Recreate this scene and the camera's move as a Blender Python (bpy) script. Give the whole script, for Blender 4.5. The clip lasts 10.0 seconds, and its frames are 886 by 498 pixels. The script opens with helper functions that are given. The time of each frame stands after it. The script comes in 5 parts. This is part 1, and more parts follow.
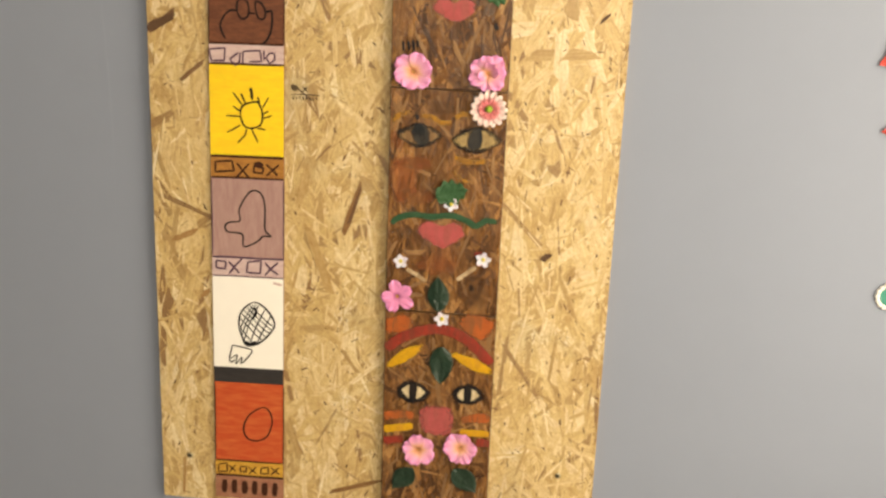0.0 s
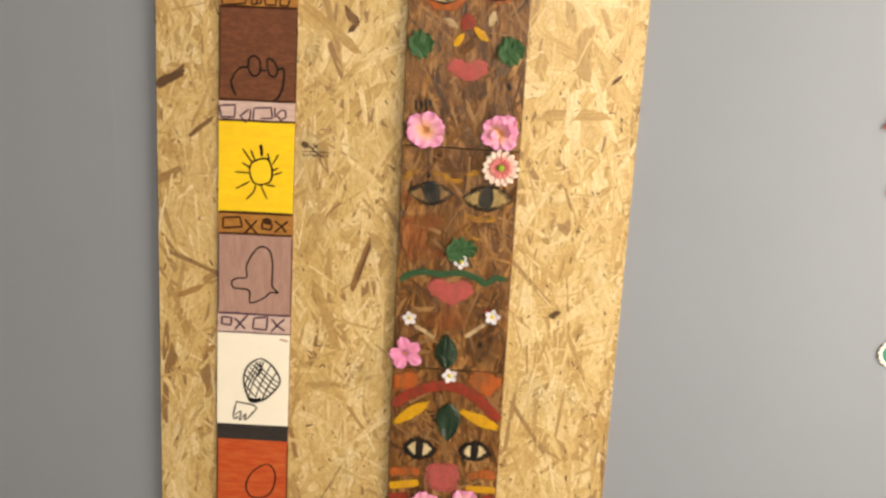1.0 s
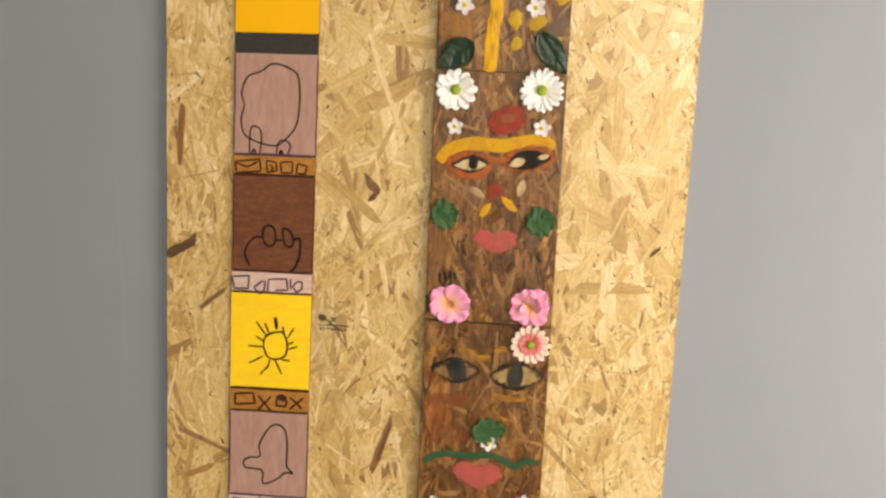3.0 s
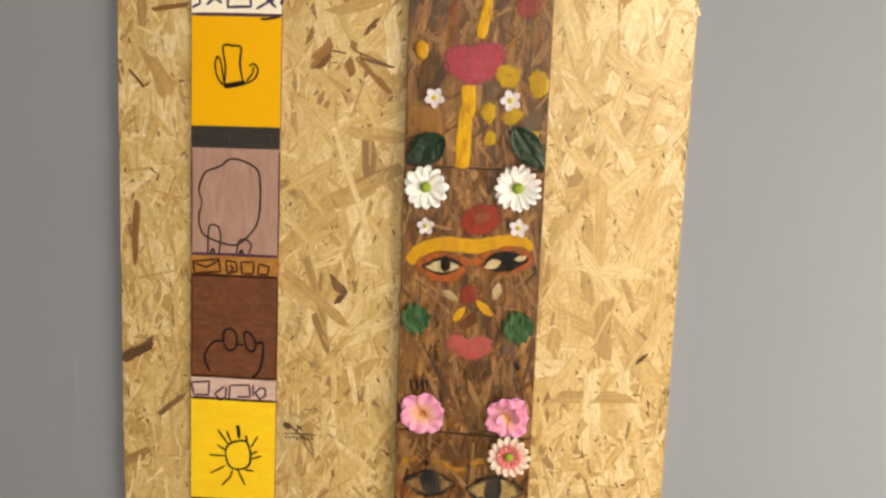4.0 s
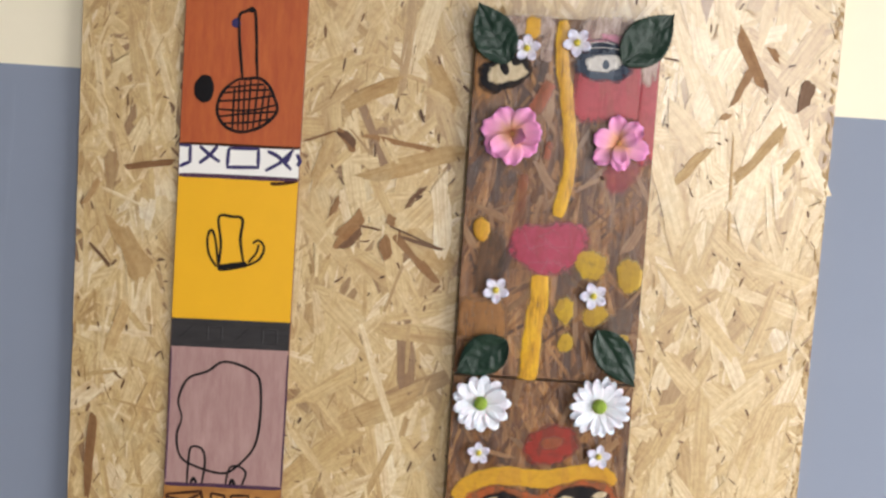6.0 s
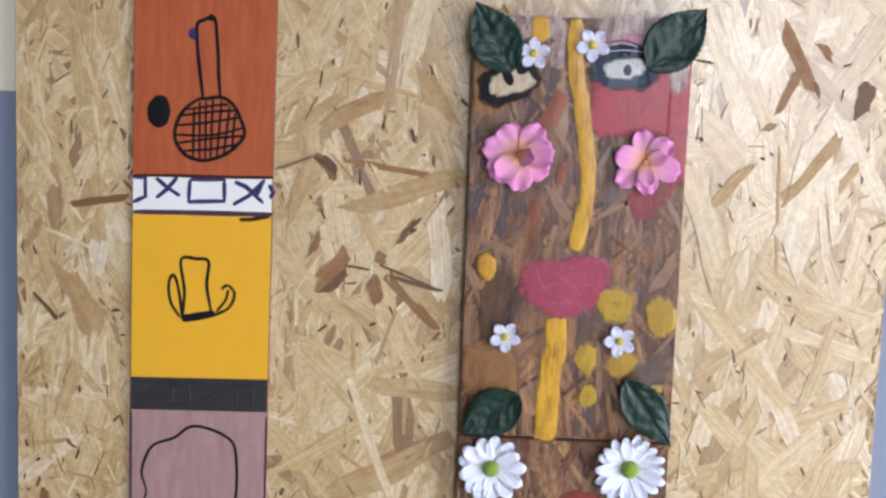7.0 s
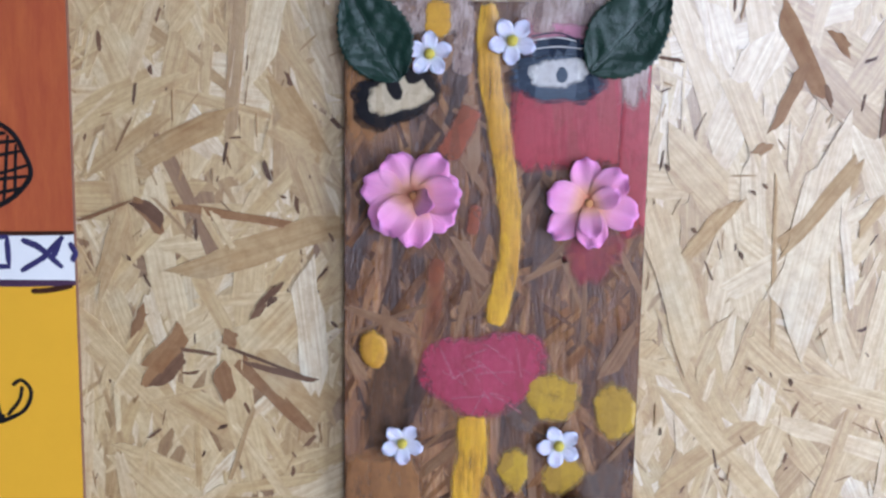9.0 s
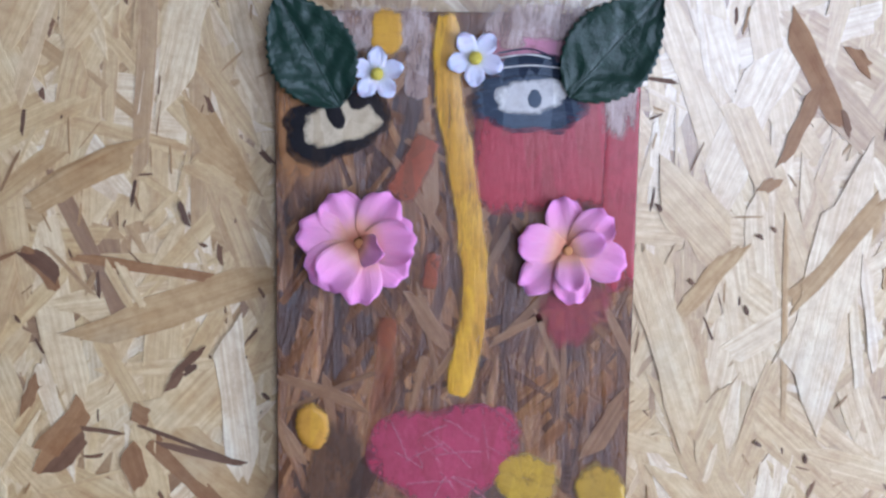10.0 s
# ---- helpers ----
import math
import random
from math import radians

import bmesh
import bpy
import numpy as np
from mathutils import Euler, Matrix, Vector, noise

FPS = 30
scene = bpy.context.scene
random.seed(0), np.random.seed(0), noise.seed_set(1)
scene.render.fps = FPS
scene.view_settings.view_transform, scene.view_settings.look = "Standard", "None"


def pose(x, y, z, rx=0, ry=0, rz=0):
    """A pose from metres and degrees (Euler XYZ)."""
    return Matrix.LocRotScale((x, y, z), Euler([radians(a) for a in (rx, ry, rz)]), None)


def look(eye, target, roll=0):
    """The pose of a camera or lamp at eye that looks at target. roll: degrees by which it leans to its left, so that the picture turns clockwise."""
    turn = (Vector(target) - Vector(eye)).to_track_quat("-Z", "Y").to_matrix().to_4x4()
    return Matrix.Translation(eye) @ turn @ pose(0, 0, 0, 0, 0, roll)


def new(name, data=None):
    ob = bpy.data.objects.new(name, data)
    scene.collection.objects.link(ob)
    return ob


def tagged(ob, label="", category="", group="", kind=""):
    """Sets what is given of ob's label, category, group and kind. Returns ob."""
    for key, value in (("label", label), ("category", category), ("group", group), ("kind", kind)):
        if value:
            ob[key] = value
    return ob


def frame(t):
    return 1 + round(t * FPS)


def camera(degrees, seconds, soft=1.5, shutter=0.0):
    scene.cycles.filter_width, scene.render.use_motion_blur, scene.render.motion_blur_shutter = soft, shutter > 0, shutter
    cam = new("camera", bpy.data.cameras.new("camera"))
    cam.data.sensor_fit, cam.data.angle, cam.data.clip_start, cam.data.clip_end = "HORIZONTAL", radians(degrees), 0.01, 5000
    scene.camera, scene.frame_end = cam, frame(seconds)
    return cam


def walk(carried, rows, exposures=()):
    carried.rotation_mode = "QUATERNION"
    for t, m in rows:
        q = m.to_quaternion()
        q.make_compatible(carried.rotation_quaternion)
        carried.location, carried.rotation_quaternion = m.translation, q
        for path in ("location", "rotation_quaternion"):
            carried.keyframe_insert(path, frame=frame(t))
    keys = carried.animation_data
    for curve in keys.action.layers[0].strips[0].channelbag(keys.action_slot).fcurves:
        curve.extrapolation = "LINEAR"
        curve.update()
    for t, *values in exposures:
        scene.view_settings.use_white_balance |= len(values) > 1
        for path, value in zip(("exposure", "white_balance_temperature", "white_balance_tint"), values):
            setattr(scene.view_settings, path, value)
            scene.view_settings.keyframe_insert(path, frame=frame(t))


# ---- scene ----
cam = camera(42.00, 10.0, soft=2.55)
ROWS = [
    (0, 0.4558, -1.4598, 1.2194, 6.136, -16.864, -2.101),
    (0.5, 0.4334, -1.4577, 1.2338, 5.518, -16.207, -2.329),
    (1, 0.3728, -1.4569, 1.2539, 3.688, -15.405, -2.959),
    (1.5, 0.3150, -1.4451, 1.2887, 2.338, -14.909, -3.735),
    (2, 0.2967, -1.4261, 1.3098, 2.375, -13.654, -3.836),
    (2.5, 0.3371, -1.3939, 1.3094, 4.174, -11.480, -3.238),
    (4, 0.4223, -1.2245, 1.4260, 6.789, -10.678, -2.086),
    (4.5, 0.3520, -1.1956, 1.4303, 3.993, -8.622, -3.781),
    (5, 0.3314, -1.1301, 1.4206, 3.930, -5.752, -4.414),
    (5.5, 0.2690, -1.0420, 1.4467, 1.933, -5.003, -4.289),
    (6, 0.2324, -0.9505, 1.4861, 0.760, -5.963, -3.677),
    (7.5, 0.2688, -0.7522, 1.5209, 2.594, -7.164, -0.984),
    (8, 0.2967, -0.6918, 1.5418, 3.423, -8.823, -0.515),
    (8.5, 0.3009, -0.6339, 1.5455, 2.297, -9.196, -0.644),
    (9, 0.2979, -0.5764, 1.5604, 0.848, -10.196, -0.856),
    (9.5, 0.2968, -0.5242, 1.5610, -0.445, -9.479, -0.955),
    (10, 0.2998, -0.4846, 1.5516, -1.216, -8.242, -0.808),
]
# seconds, stops, kelvin, tint
EXPOSURES = [
    (0.0, -0.02, 8850, 10), (1.0, -0.06, 8850, 10), (2.5, -0.08, 8850, 10), (4.0, -0.2, 9000, 9), (4.5, -0.24, 9000, 9), (5.1, -0.3, 8800, 9), (5.5, -0.27, 7300, 11), (6.0, -0.25, 6350, 13),
    (7.3, -0.29, 5350, 16), (8.5, -0.32, 5060, 16), (10.0, -0.34, 4800, 18),
]
walk(cam, [(t, pose(x, y, z, 90 + pitch, roll, yaw)) for t, x, y, z, yaw, pitch, roll in ROWS], EXPOSURES)

# ---- light ----
world = bpy.data.worlds.new("sky")
scene.world = world
world.use_nodes = True
wn = world.node_tree.nodes
sky = wn.new("ShaderNodeTexSky")
sky.sky_type, sky.sun_disc = "NISHITA", False
sky.sun_elevation, sky.sun_rotation = radians(44), radians(17)
world.node_tree.links.new(sky.outputs[0], wn["Background"].inputs[0])
wn["Background"].inputs[1].default_value = 0.1

sun_data = bpy.data.lights.new("sun", "SUN")
sun_data.energy, sun_data.angle, sun_data.color = 1.0, radians(10), (1, 0.95, 0.88)
sun = new("sun", sun_data)
sun.matrix_world = look((1.5, 5, 5), (0, 0, 0))

# daylight standing in the two window openings
def window_light(name, eye, target, w, h, watts):
    d = bpy.data.lights.new(name, "AREA")
    d.shape, d.size, d.size_y, d.energy, d.color = "RECTANGLE", w, h, watts, (1.0, 0.965, 0.92)
    o = new(name, d)
    o.matrix_world = look(eye, target)
    return o

window_light("east_window_light", (1.43, -0.82, 1.08), (0, -0.72, 1.05), 1.0, 1.3, 37)
window_light("south_window_light", (1.5, -3.72, 1.85), (0.5, 0, 1.4), 1.5, 1.1, 78)


# ---- materials ----
def material(name, rough=0.6, spec=0.4, coat=0.0):
    m = bpy.data.materials.new(name)
    m.use_nodes = True
    b = m.node_tree.nodes["Principled BSDF"]
    b.inputs["Roughness"].default_value = rough
    b.inputs["Specular IOR Level"].default_value = spec
    b.inputs["Coat Weight"].default_value = coat
    b.inputs["Coat Roughness"].default_value = 0.25
    return m, m.node_tree.nodes, m.node_tree.links, b


def mix_node(N, L, fac, a, b, mode="MIX"):
    n = N.new("ShaderNodeMix")
    n.data_type, n.blend_type = "RGBA", mode
    for sock, val in ((n.inputs[0], fac), (n.inputs[6], a), (n.inputs[7], b)):
        if isinstance(val, (int, float)):
            sock.default_value = val
        elif isinstance(val, tuple):
            sock.default_value = (*val, 1)
        else:
            L.new(val, sock)
    return n.outputs[2]


def noise_node(N, L, vec, scale, detail=4, rough=0.6):
    n = N.new("ShaderNodeTexNoise")
    n.inputs["Scale"].default_value, n.inputs["Detail"].default_value, n.inputs["Roughness"].default_value = scale, detail, rough
    if vec is not None:
        L.new(vec, n.inputs["Vector"])
    return n.outputs["Fac"]


def ramp_node(N, L, fac, stops, constant=False):
    n = N.new("ShaderNodeValToRGB")
    r = n.color_ramp
    if constant:
        r.interpolation = "CONSTANT"
    while len(r.elements) < len(stops):
        r.elements.new(0.5)
    for e, (p, c) in zip(r.elements, stops):
        e.position = p
        e.color = (*c, 1) if isinstance(c, tuple) else (c, c, c, 1)
    L.new(fac, n.inputs[0])
    return n.outputs[0]


def stretch(N, L, vec, s):
    n = N.new("ShaderNodeMapping")
    n.inputs["Scale"].default_value = s
    L.new(vec, n.inputs["Vector"])
    return n.outputs[0]


def bump_node(N, L, b, height, strength, dist=0.001):
    n = N.new("ShaderNodeBump")
    n.inputs["Strength"].default_value, n.inputs["Distance"].default_value = strength, dist
    L.new(height, n.inputs["Height"])
    L.new(n.outputs[0], b.inputs["Normal"])


def where(N):
    return N.new("ShaderNodeTexCoord").outputs["Object"]


def wood_strands(name, tones, rough, coat, per_object, streak=0.5, gloss=0.5, brushed_on=False):
    """Wood strands: a tone of its own for each strand, grain along its length."""
    m, N, L, b = material(name, rough, gloss, coat)
    if per_object:
        rnd = N.new("ShaderNodeObjectInfo").outputs["Random"]
    else:
        rnd = N.new("ShaderNodeNewGeometry").outputs["Random Per Island"]
    col = ramp_node(N, L, rnd, tones)
    uv = N.new("ShaderNodeUVMap").outputs[0]
    g1 = noise_node(N, L, stretch(N, L, uv, (10, 480, 1)), 1.0, 6, 0.75)
    g2 = noise_node(N, L, stretch(N, L, uv, (36, 110, 1)), 1.0, 4, 0.65)
    g3 = noise_node(N, L, stretch(N, L, uv, (5, 900, 1)), 1.0, 3, 0.6)
    g4 = noise_node(N, L, where(N), 26, 5, 0.7)
    col = mix_node(N, L, ramp_node(N, L, g1, [(0.36, streak), (0.60, 0.0)]), col, mix_node(N, L, 1.0, col, (0.62, 0.47, 0.33), "MULTIPLY"))
    col = mix_node(N, L, ramp_node(N, L, g2, [(0.5, 0.0), (0.72, 0.6)]), col, mix_node(N, L, 1.0, col, (0.80, 0.66, 0.46), "MULTIPLY"))
    col = mix_node(N, L, ramp_node(N, L, g3, [(0.60, 0.0), (0.74, 0.45)]), col, mix_node(N, L, 1.0, col, (1.25, 1.28, 1.35), "MULTIPLY"))
    col = mix_node(N, L, ramp_node(N, L, g4, [(0.42, 0.5), (0.62, 0.0)]), col, mix_node(N, L, 1.0, col, (0.80, 0.70, 0.58), "MULTIPLY"))
    g5 = noise_node(N, L, where(N), 150, 6, 0.7)
    g6 = noise_node(N, L, where(N), 13, 4, 0.6)
    col = mix_node(N, L, ramp_node(N, L, g5, [(0.40, 0.55), (0.56, 0.0)]), col, mix_node(N, L, 1.0, col, (0.74, 0.66, 0.56), "MULTIPLY"))
    col = mix_node(N, L, ramp_node(N, L, g6, [(0.54, 0.0), (0.70, 0.7)]), col, mix_node(N, L, 1.0, col, (0.80, 0.82, 0.84) if brushed_on else (0.84, 0.90, 1.08), "MULTIPLY"))
    if brushed_on:
        # stain and varnish brushed down the plank, pooling in the grain
        v1 = noise_node(N, L, stretch(N, L, where(N), (190, 40, 22)), 1.0, 5, 0.7)
        v2 = noise_node(N, L, stretch(N, L, where(N), (46, 20, 16)), 1.0, 4, 0.6)
        col = mix_node(N, L, ramp_node(N, L, v1, [(0.38, 0.6), (0.54, 0.0)]), col, mix_node(N, L, 1.0, col, (0.42, 0.36, 0.30), "MULTIPLY"))
        col = mix_node(N, L, ramp_node(N, L, v1, [(0.56, 0.0), (0.74, 0.7)]), col, mix_node(N, L, 1.0, col, (1.75, 1.7, 1.6), "MULTIPLY"))
        col = mix_node(N, L, ramp_node(N, L, v2, [(0.36, 0.6), (0.58, 0.0)]), col, mix_node(N, L, 1.0, col, (0.52, 0.46, 0.42), "MULTIPLY"))
        rough_map = ramp_node(N, L, v2, [(0.35, rough * 0.7), (0.7, rough * 1.35)])
        L.new(rough_map, b.inputs["Roughness"])
        add = N.new("ShaderNodeMath")
        L.new(g1, add.inputs[0])
        L.new(v1, add.inputs[1])
        L.new(col, b.inputs["Base Color"])
        bump_node(N, L, b, add.outputs[0], 0.8, 0.0010)
        return m
    L.new(col, b.inputs["Base Color"])
    bump_node(N, L, b, g1, 0.55, 0.0008)
    return m


PALE = [(0.0, (0.30, 0.175, 0.07)), (0.05, (0.50, 0.35, 0.145)), (0.20, (0.64, 0.485, 0.215)), (0.55, (0.73, 0.585, 0.295)), (0.85, (0.81, 0.69, 0.41)), (1.0, (0.88, 0.79, 0.55))]
STAIN = [(0.0, (0.085, 0.038, 0.015)), (0.25, (0.165, 0.077, 0.028)), (0.6, (0.26, 0.130, 0.047)), (0.85, (0.36, 0.19, 0.072)), (1.0, (0.49, 0.285, 0.12))]
DARK = [(0.0, (0.10, 0.055, 0.03)), (0.5, (0.16, 0.085, 0.042)), (1.0, (0.24, 0.14, 0.07))]
M_OSB = wood_strands("pale_strands", PALE, 0.46, 0.85, False, 0.7, gloss=1.0)
M_OSB_ONE = wood_strands("pale_strand_single", PALE, 0.46, 0.85, True, 0.7, gloss=1.0)
M_DARK = wood_strands("bark_and_gap_flecks", DARK, 0.6, 0.0, False)
# browns that paint cracks and shadow lines between strands
M_CRACK = wood_strands("crack_shadow_brown", [(0.0, (0.20, 0.115, 0.05)), (0.3, (0.38, 0.25, 0.11)), (1.0, (0.52, 0.37, 0.18))], 0.6, 0.0, False)
M_STAIN = wood_strands("stained_strands", STAIN, 0.27, 0.15, False, 0.85, gloss=0.5, brushed_on=True)


def plain(name, col, rough=0.6, spec=0.4, var=0.12, scale=60, bump=0.15, coat=0.0):
    m, N, L, b = material(name, rough, spec, coat)
    n = noise_node(N, L, where(N), scale, 5, 0.65)
    n2 = noise_node(N, L, where(N), scale * 0.13, 3, 0.5)
    lo = tuple(c * (1 - var) for c in col)
    hi = tuple(min(1, c * (1 + var)) for c in col)
    c1 = mix_node(N, L, n, lo, hi)
    c2 = mix_node(N, L, ramp_node(N, L, n2, [(0.35, 0.0), (0.7, 0.5)]), c1, lo)
    L.new(c2, b.inputs["Base Color"])
    bump_node(N, L, b, n, bump, 0.0008)
    return m


def brushed(name, col, under, cover=0.5, rough=0.45, s=(60, 60, 240), coat=0.0):
    """Paint brushed thinly, with streaks through which the ground shows. s: streak scale in x, y, z."""
    m, N, L, b = material(name, rough, 0.4, coat)
    v = stretch(N, L, where(N), s)
    n = noise_node(N, L, v, 1.0, 6, 0.7)
    k = noise_node(N, L, where(N), 35, 3, 0.6)
    body = mix_node(N, L, k, tuple(c * 0.82 for c in col), tuple(min(1, c * 1.15) for c in col))
    out = mix_node(N, L, ramp_node(N, L, n, [(cover - 0.12, 1.0), (cover + 0.2, 0.0)]), body, under)
    L.new(out, b.inputs["Base Color"])
    bump_node(N, L, b, n, 0.3, 0.0008)
    return m


def dry_paint(name, col, under, cover=0.4, rough=0.42, s=(60, 60, 240), coat=0.2, full=1.0, gloss=0.3):
    """Thin brushed paint through which the wood shows in streaks and at the frayed edge. uv.x runs from the middle to the edge."""
    m, N, L, b = material(name, rough, gloss, coat)
    n = noise_node(N, L, stretch(N, L, where(N), s), 1.0, 7, 0.75)
    k = noise_node(N, L, where(N), 55, 4, 0.65)
    vo = N.new("ShaderNodeTexVoronoi")
    vo.inputs["Scale"].default_value = 1.0
    L.new(stretch(N, L, where(N), (150, 20, 38)), vo.inputs["Vector"])
    sepc = N.new("ShaderNodeSeparateColor")
    L.new(vo.outputs["Color"], sepc.inputs[0])
    body = mix_node(N, L, k, tuple(c * 0.78 for c in col), tuple(min(1, c * 1.18) for c in col))
    body = mix_node(N, L, ramp_node(N, L, sepc.outputs[0], [(0.35, 0.0), (0.9, 0.65)]), body, under)
    d = noise_node(N, L, where(N), 140, 5, 0.7)
    body = mix_node(N, L, ramp_node(N, L, d, [(0.36, 0.35), (0.54, 0.0)]), body, mix_node(N, L, 1.0, body, (0.55, 0.48, 0.42), "MULTIPLY"))
    L.new(mix_node(N, L, ramp_node(N, L, n, [(cover - 0.05, 0.75), (cover + 0.15, 0.0)]), body, under), b.inputs["Base Color"])
    sep = N.new("ShaderNodeSeparateXYZ")
    L.new(N.new("ShaderNodeUVMap").outputs[0], sep.inputs[0])
    edge = ramp_node(N, L, sep.outputs[0], [(0.72, 0.0), (1.0, 0.32)])
    sub = N.new("ShaderNodeMath")
    sub.operation = "SUBTRACT"
    L.new(n, sub.inputs[0])
    L.new(edge, sub.inputs[1])
    L.new(ramp_node(N, L, sub.outputs[0], [(cover - 0.26, 0.0), (cover + 0.08, full)]), b.inputs["Alpha"])
    bump_node(N, L, b, n, 0.8, 0.0012)
    return m


BROWN = (0.16, 0.08, 0.035)
M_WALL = plain("grey_wall_paint", (0.236, 0.274, 0.350), 0.65, 0.2, 0.05, 7, 0.05)
M_CREAM = plain("cream_wall_paint", (0.86, 0.80, 0.62), 0.6, 0.3, 0.04, 9, 0.05)
# mid grey for the unseen walls and ceiling, kept dark to cut bounced light
M_UNSEEN_WALL = plain("unseen_wall_grey", (0.42, 0.42, 0.42), 0.7, 0.3, 0.04, 9, 0.05)
M_FLOOR = plain("floor_vinyl", (0.36, 0.31, 0.25), 0.45, 0.4, 0.12, 14, 0.1)
M_CORE = plain("board_core", (0.42, 0.28, 0.13), 0.75, 0.2, 0.35, 260, 0.6)
M_STAIN_CORE = plain("stained_core", (0.13, 0.066, 0.03), 0.5, 0.4, 0.35, 220, 0.5)
M_MARK = plain("black_marker", (0.010, 0.009, 0.010), 0.6, 0.12, 0.3, 300, 0.1)
M_BLUEMARK = plain("blue_marker", (0.045, 0.038, 0.125), 0.6, 0.15, 0.3, 200, 0.1)
M_PURPLE = plain("purple_marker", (0.075, 0.036, 0.072), 0.6, 0.15, 0.3, 200, 0.1)
M_BROWNMARK = plain("brown_marker", (0.050, 0.017, 0.009), 0.6, 0.15, 0.3, 200, 0.1)
M_BATTEN = plain("painted_batten_side", (0.24, 0.12, 0.07), 0.6, 0.3, 0.2, 90, 0.2)

M_YELLOW = brushed("yellow_paint", (0.86, 0.62, 0.035), (0.84, 0.50, 0.03), 0.4, 0.5, (30, 30, 130))
M_AMBER = plain("amber_paint", (0.80, 0.43, 0.012), 0.45, 0.4, 0.05, 40, 0.05)
M_OCHRE = brushed("ochre_felt_pen", (0.43, 0.20, 0.045), (0.24, 0.09, 0.022), 0.42, 0.55, (40, 40, 200))
M_GOLD = brushed("golden_felt_pen", (0.62, 0.36, 0.055), (0.42, 0.20, 0.03), 0.42, 0.55, (40, 40, 200))
M_MAUVE = brushed("mauve_felt_pen", (0.42, 0.27, 0.245), (0.33, 0.19, 0.18), 0.47, 0.6, (160, 60, 30))
M_LILAC = brushed("pale_lilac_felt_pen", (0.60, 0.47, 0.46), (0.48, 0.33, 0.33), 0.43, 0.6, (50, 60, 160))
M_PAPERWHITE = plain("white_paint", (0.85, 0.84, 0.80), 0.5, 0.4, 0.05, 40, 0.08)
M_BLACKBAND = brushed("black_felt_pen", (0.02, 0.019, 0.02), (0.035, 0.032, 0.034), 0.45, 0.5, (40, 40, 200))
M_RED = brushed("red_felt_pen", (0.47, 0.060, 0.018), (0.58, 0.14, 0.045), 0.40, 0.5, (30, 30, 170))
M_ORANGE = brushed("burnt_orange_felt_pen", (0.47, 0.115, 0.028), (0.36, 0.07, 0.02), 0.45, 0.5, (140, 40, 25))
M_CHOC = brushed("chocolate_felt_pen", (0.115, 0.037, 0.018), (0.21, 0.075, 0.036), 0.36, 0.55, (60, 40, 150))
M_NAME = brushed("rusty_brown_felt_pen", (0.27, 0.105, 0.065), (0.38, 0.19, 0.12), 0.42, 0.55, (60, 40, 120))

P_YEL = dry_paint("thick_yellow_paint", (0.82, 0.47, 0.010), (0.62, 0.31, 0.018), 0.42, 0.32, (260, 60, 40), 0.4, 0.88)
P_YELH = dry_paint("flat_yellow_paint", (0.66, 0.36, 0.02), (0.55, 0.27, 0.03), 0.32, 0.4, (60, 60, 220), 0.2, 0.90)
P_ORNG = dry_paint("orange_paint", (0.45, 0.105, 0.026), BROWN, 0.34, 0.4, (60, 60, 180), 0.2, 0.90)
P_DKRED = dry_paint("dark_red_paint", (0.31, 0.034, 0.022), (0.16, 0.04, 0.025), 0.32, 0.4, (80, 60, 160), 0.2, 0.90)
P_ROSE = dry_paint("rose_paint", (0.46, 0.090, 0.095), (0.34, 0.09, 0.08), 0.27, 0.4, (120, 60, 120), 0.2, 0.90)
P_PINK = dry_paint("raspberry_paint", (0.46, 0.060, 0.115), (0.36, 0.05, 0.08), 0.31, 0.35, (170, 60, 110), 0.3, 0.84)
# pale pink paint, strengthened to include the reflected haze in its colour
P_PINKHAZE = dry_paint("pale_pink_haze_paint", (0.68, 0.28, 0.40), (0.42, 0.20, 0.20), 0.40, 0.4, (70, 60, 170), 0.2, 0.72)
P_REDWASH = dry_paint("thin_red_wash", (0.42, 0.045, 0.062), (0.34, 0.055, 0.055), 0.33, 0.36, (200, 60, 50), 0.3, 0.9)
# white wash that also paints in the varnish's pale window reflection
P_SHEENWASH = dry_paint("thin_sheen_wash", (0.66, 0.54, 0.47), (0.30, 0.19, 0.15), 0.45, 0.4, (200, 60, 60), 0.3, 0.74)
P_GREEN = dry_paint("green_paint", (0.018, 0.085, 0.040), (0.03, 0.09, 0.045), 0.28, 0.4, (90, 60, 140), 0.2, 0.90)
P_BLACK = dry_paint("black_paint", (0.011, 0.010, 0.012), (0.026, 0.019, 0.016), 0.28, 0.45, (120, 60, 120), 0.0, 0.97, 0.15)
P_BLUE = dry_paint("dark_blue_paint", (0.018, 0.028, 0.052), (0.13, 0.16, 0.20), 0.33, 0.45, (60, 60, 300), 0.0, 0.95, 0.2)
P_CREAM = dry_paint("cream_paint", (0.62, 0.52, 0.34), (0.44, 0.34, 0.20), 0.30, 0.4, (120, 60, 120), 0.2, 0.97)
P_WHITE = dry_paint("white_eye_paint", (0.74, 0.72, 0.66), (0.50, 0.48, 0.46), 0.34, 0.4, (120, 60, 120), 0.2, 0.97)
P_TAN = dry_paint("pale_tan_paint", (0.58, 0.45, 0.29), (0.34, 0.22, 0.12), 0.38, 0.45, (120, 60, 120), 0.2, 0.90)
P_SLATE = dry_paint("slate_pupil_paint", (0.014, 0.017, 0.020), (0.055, 0.050, 0.045), 0.36, 0.45, (200, 60, 60), 0.0, 0.95, 0.2)
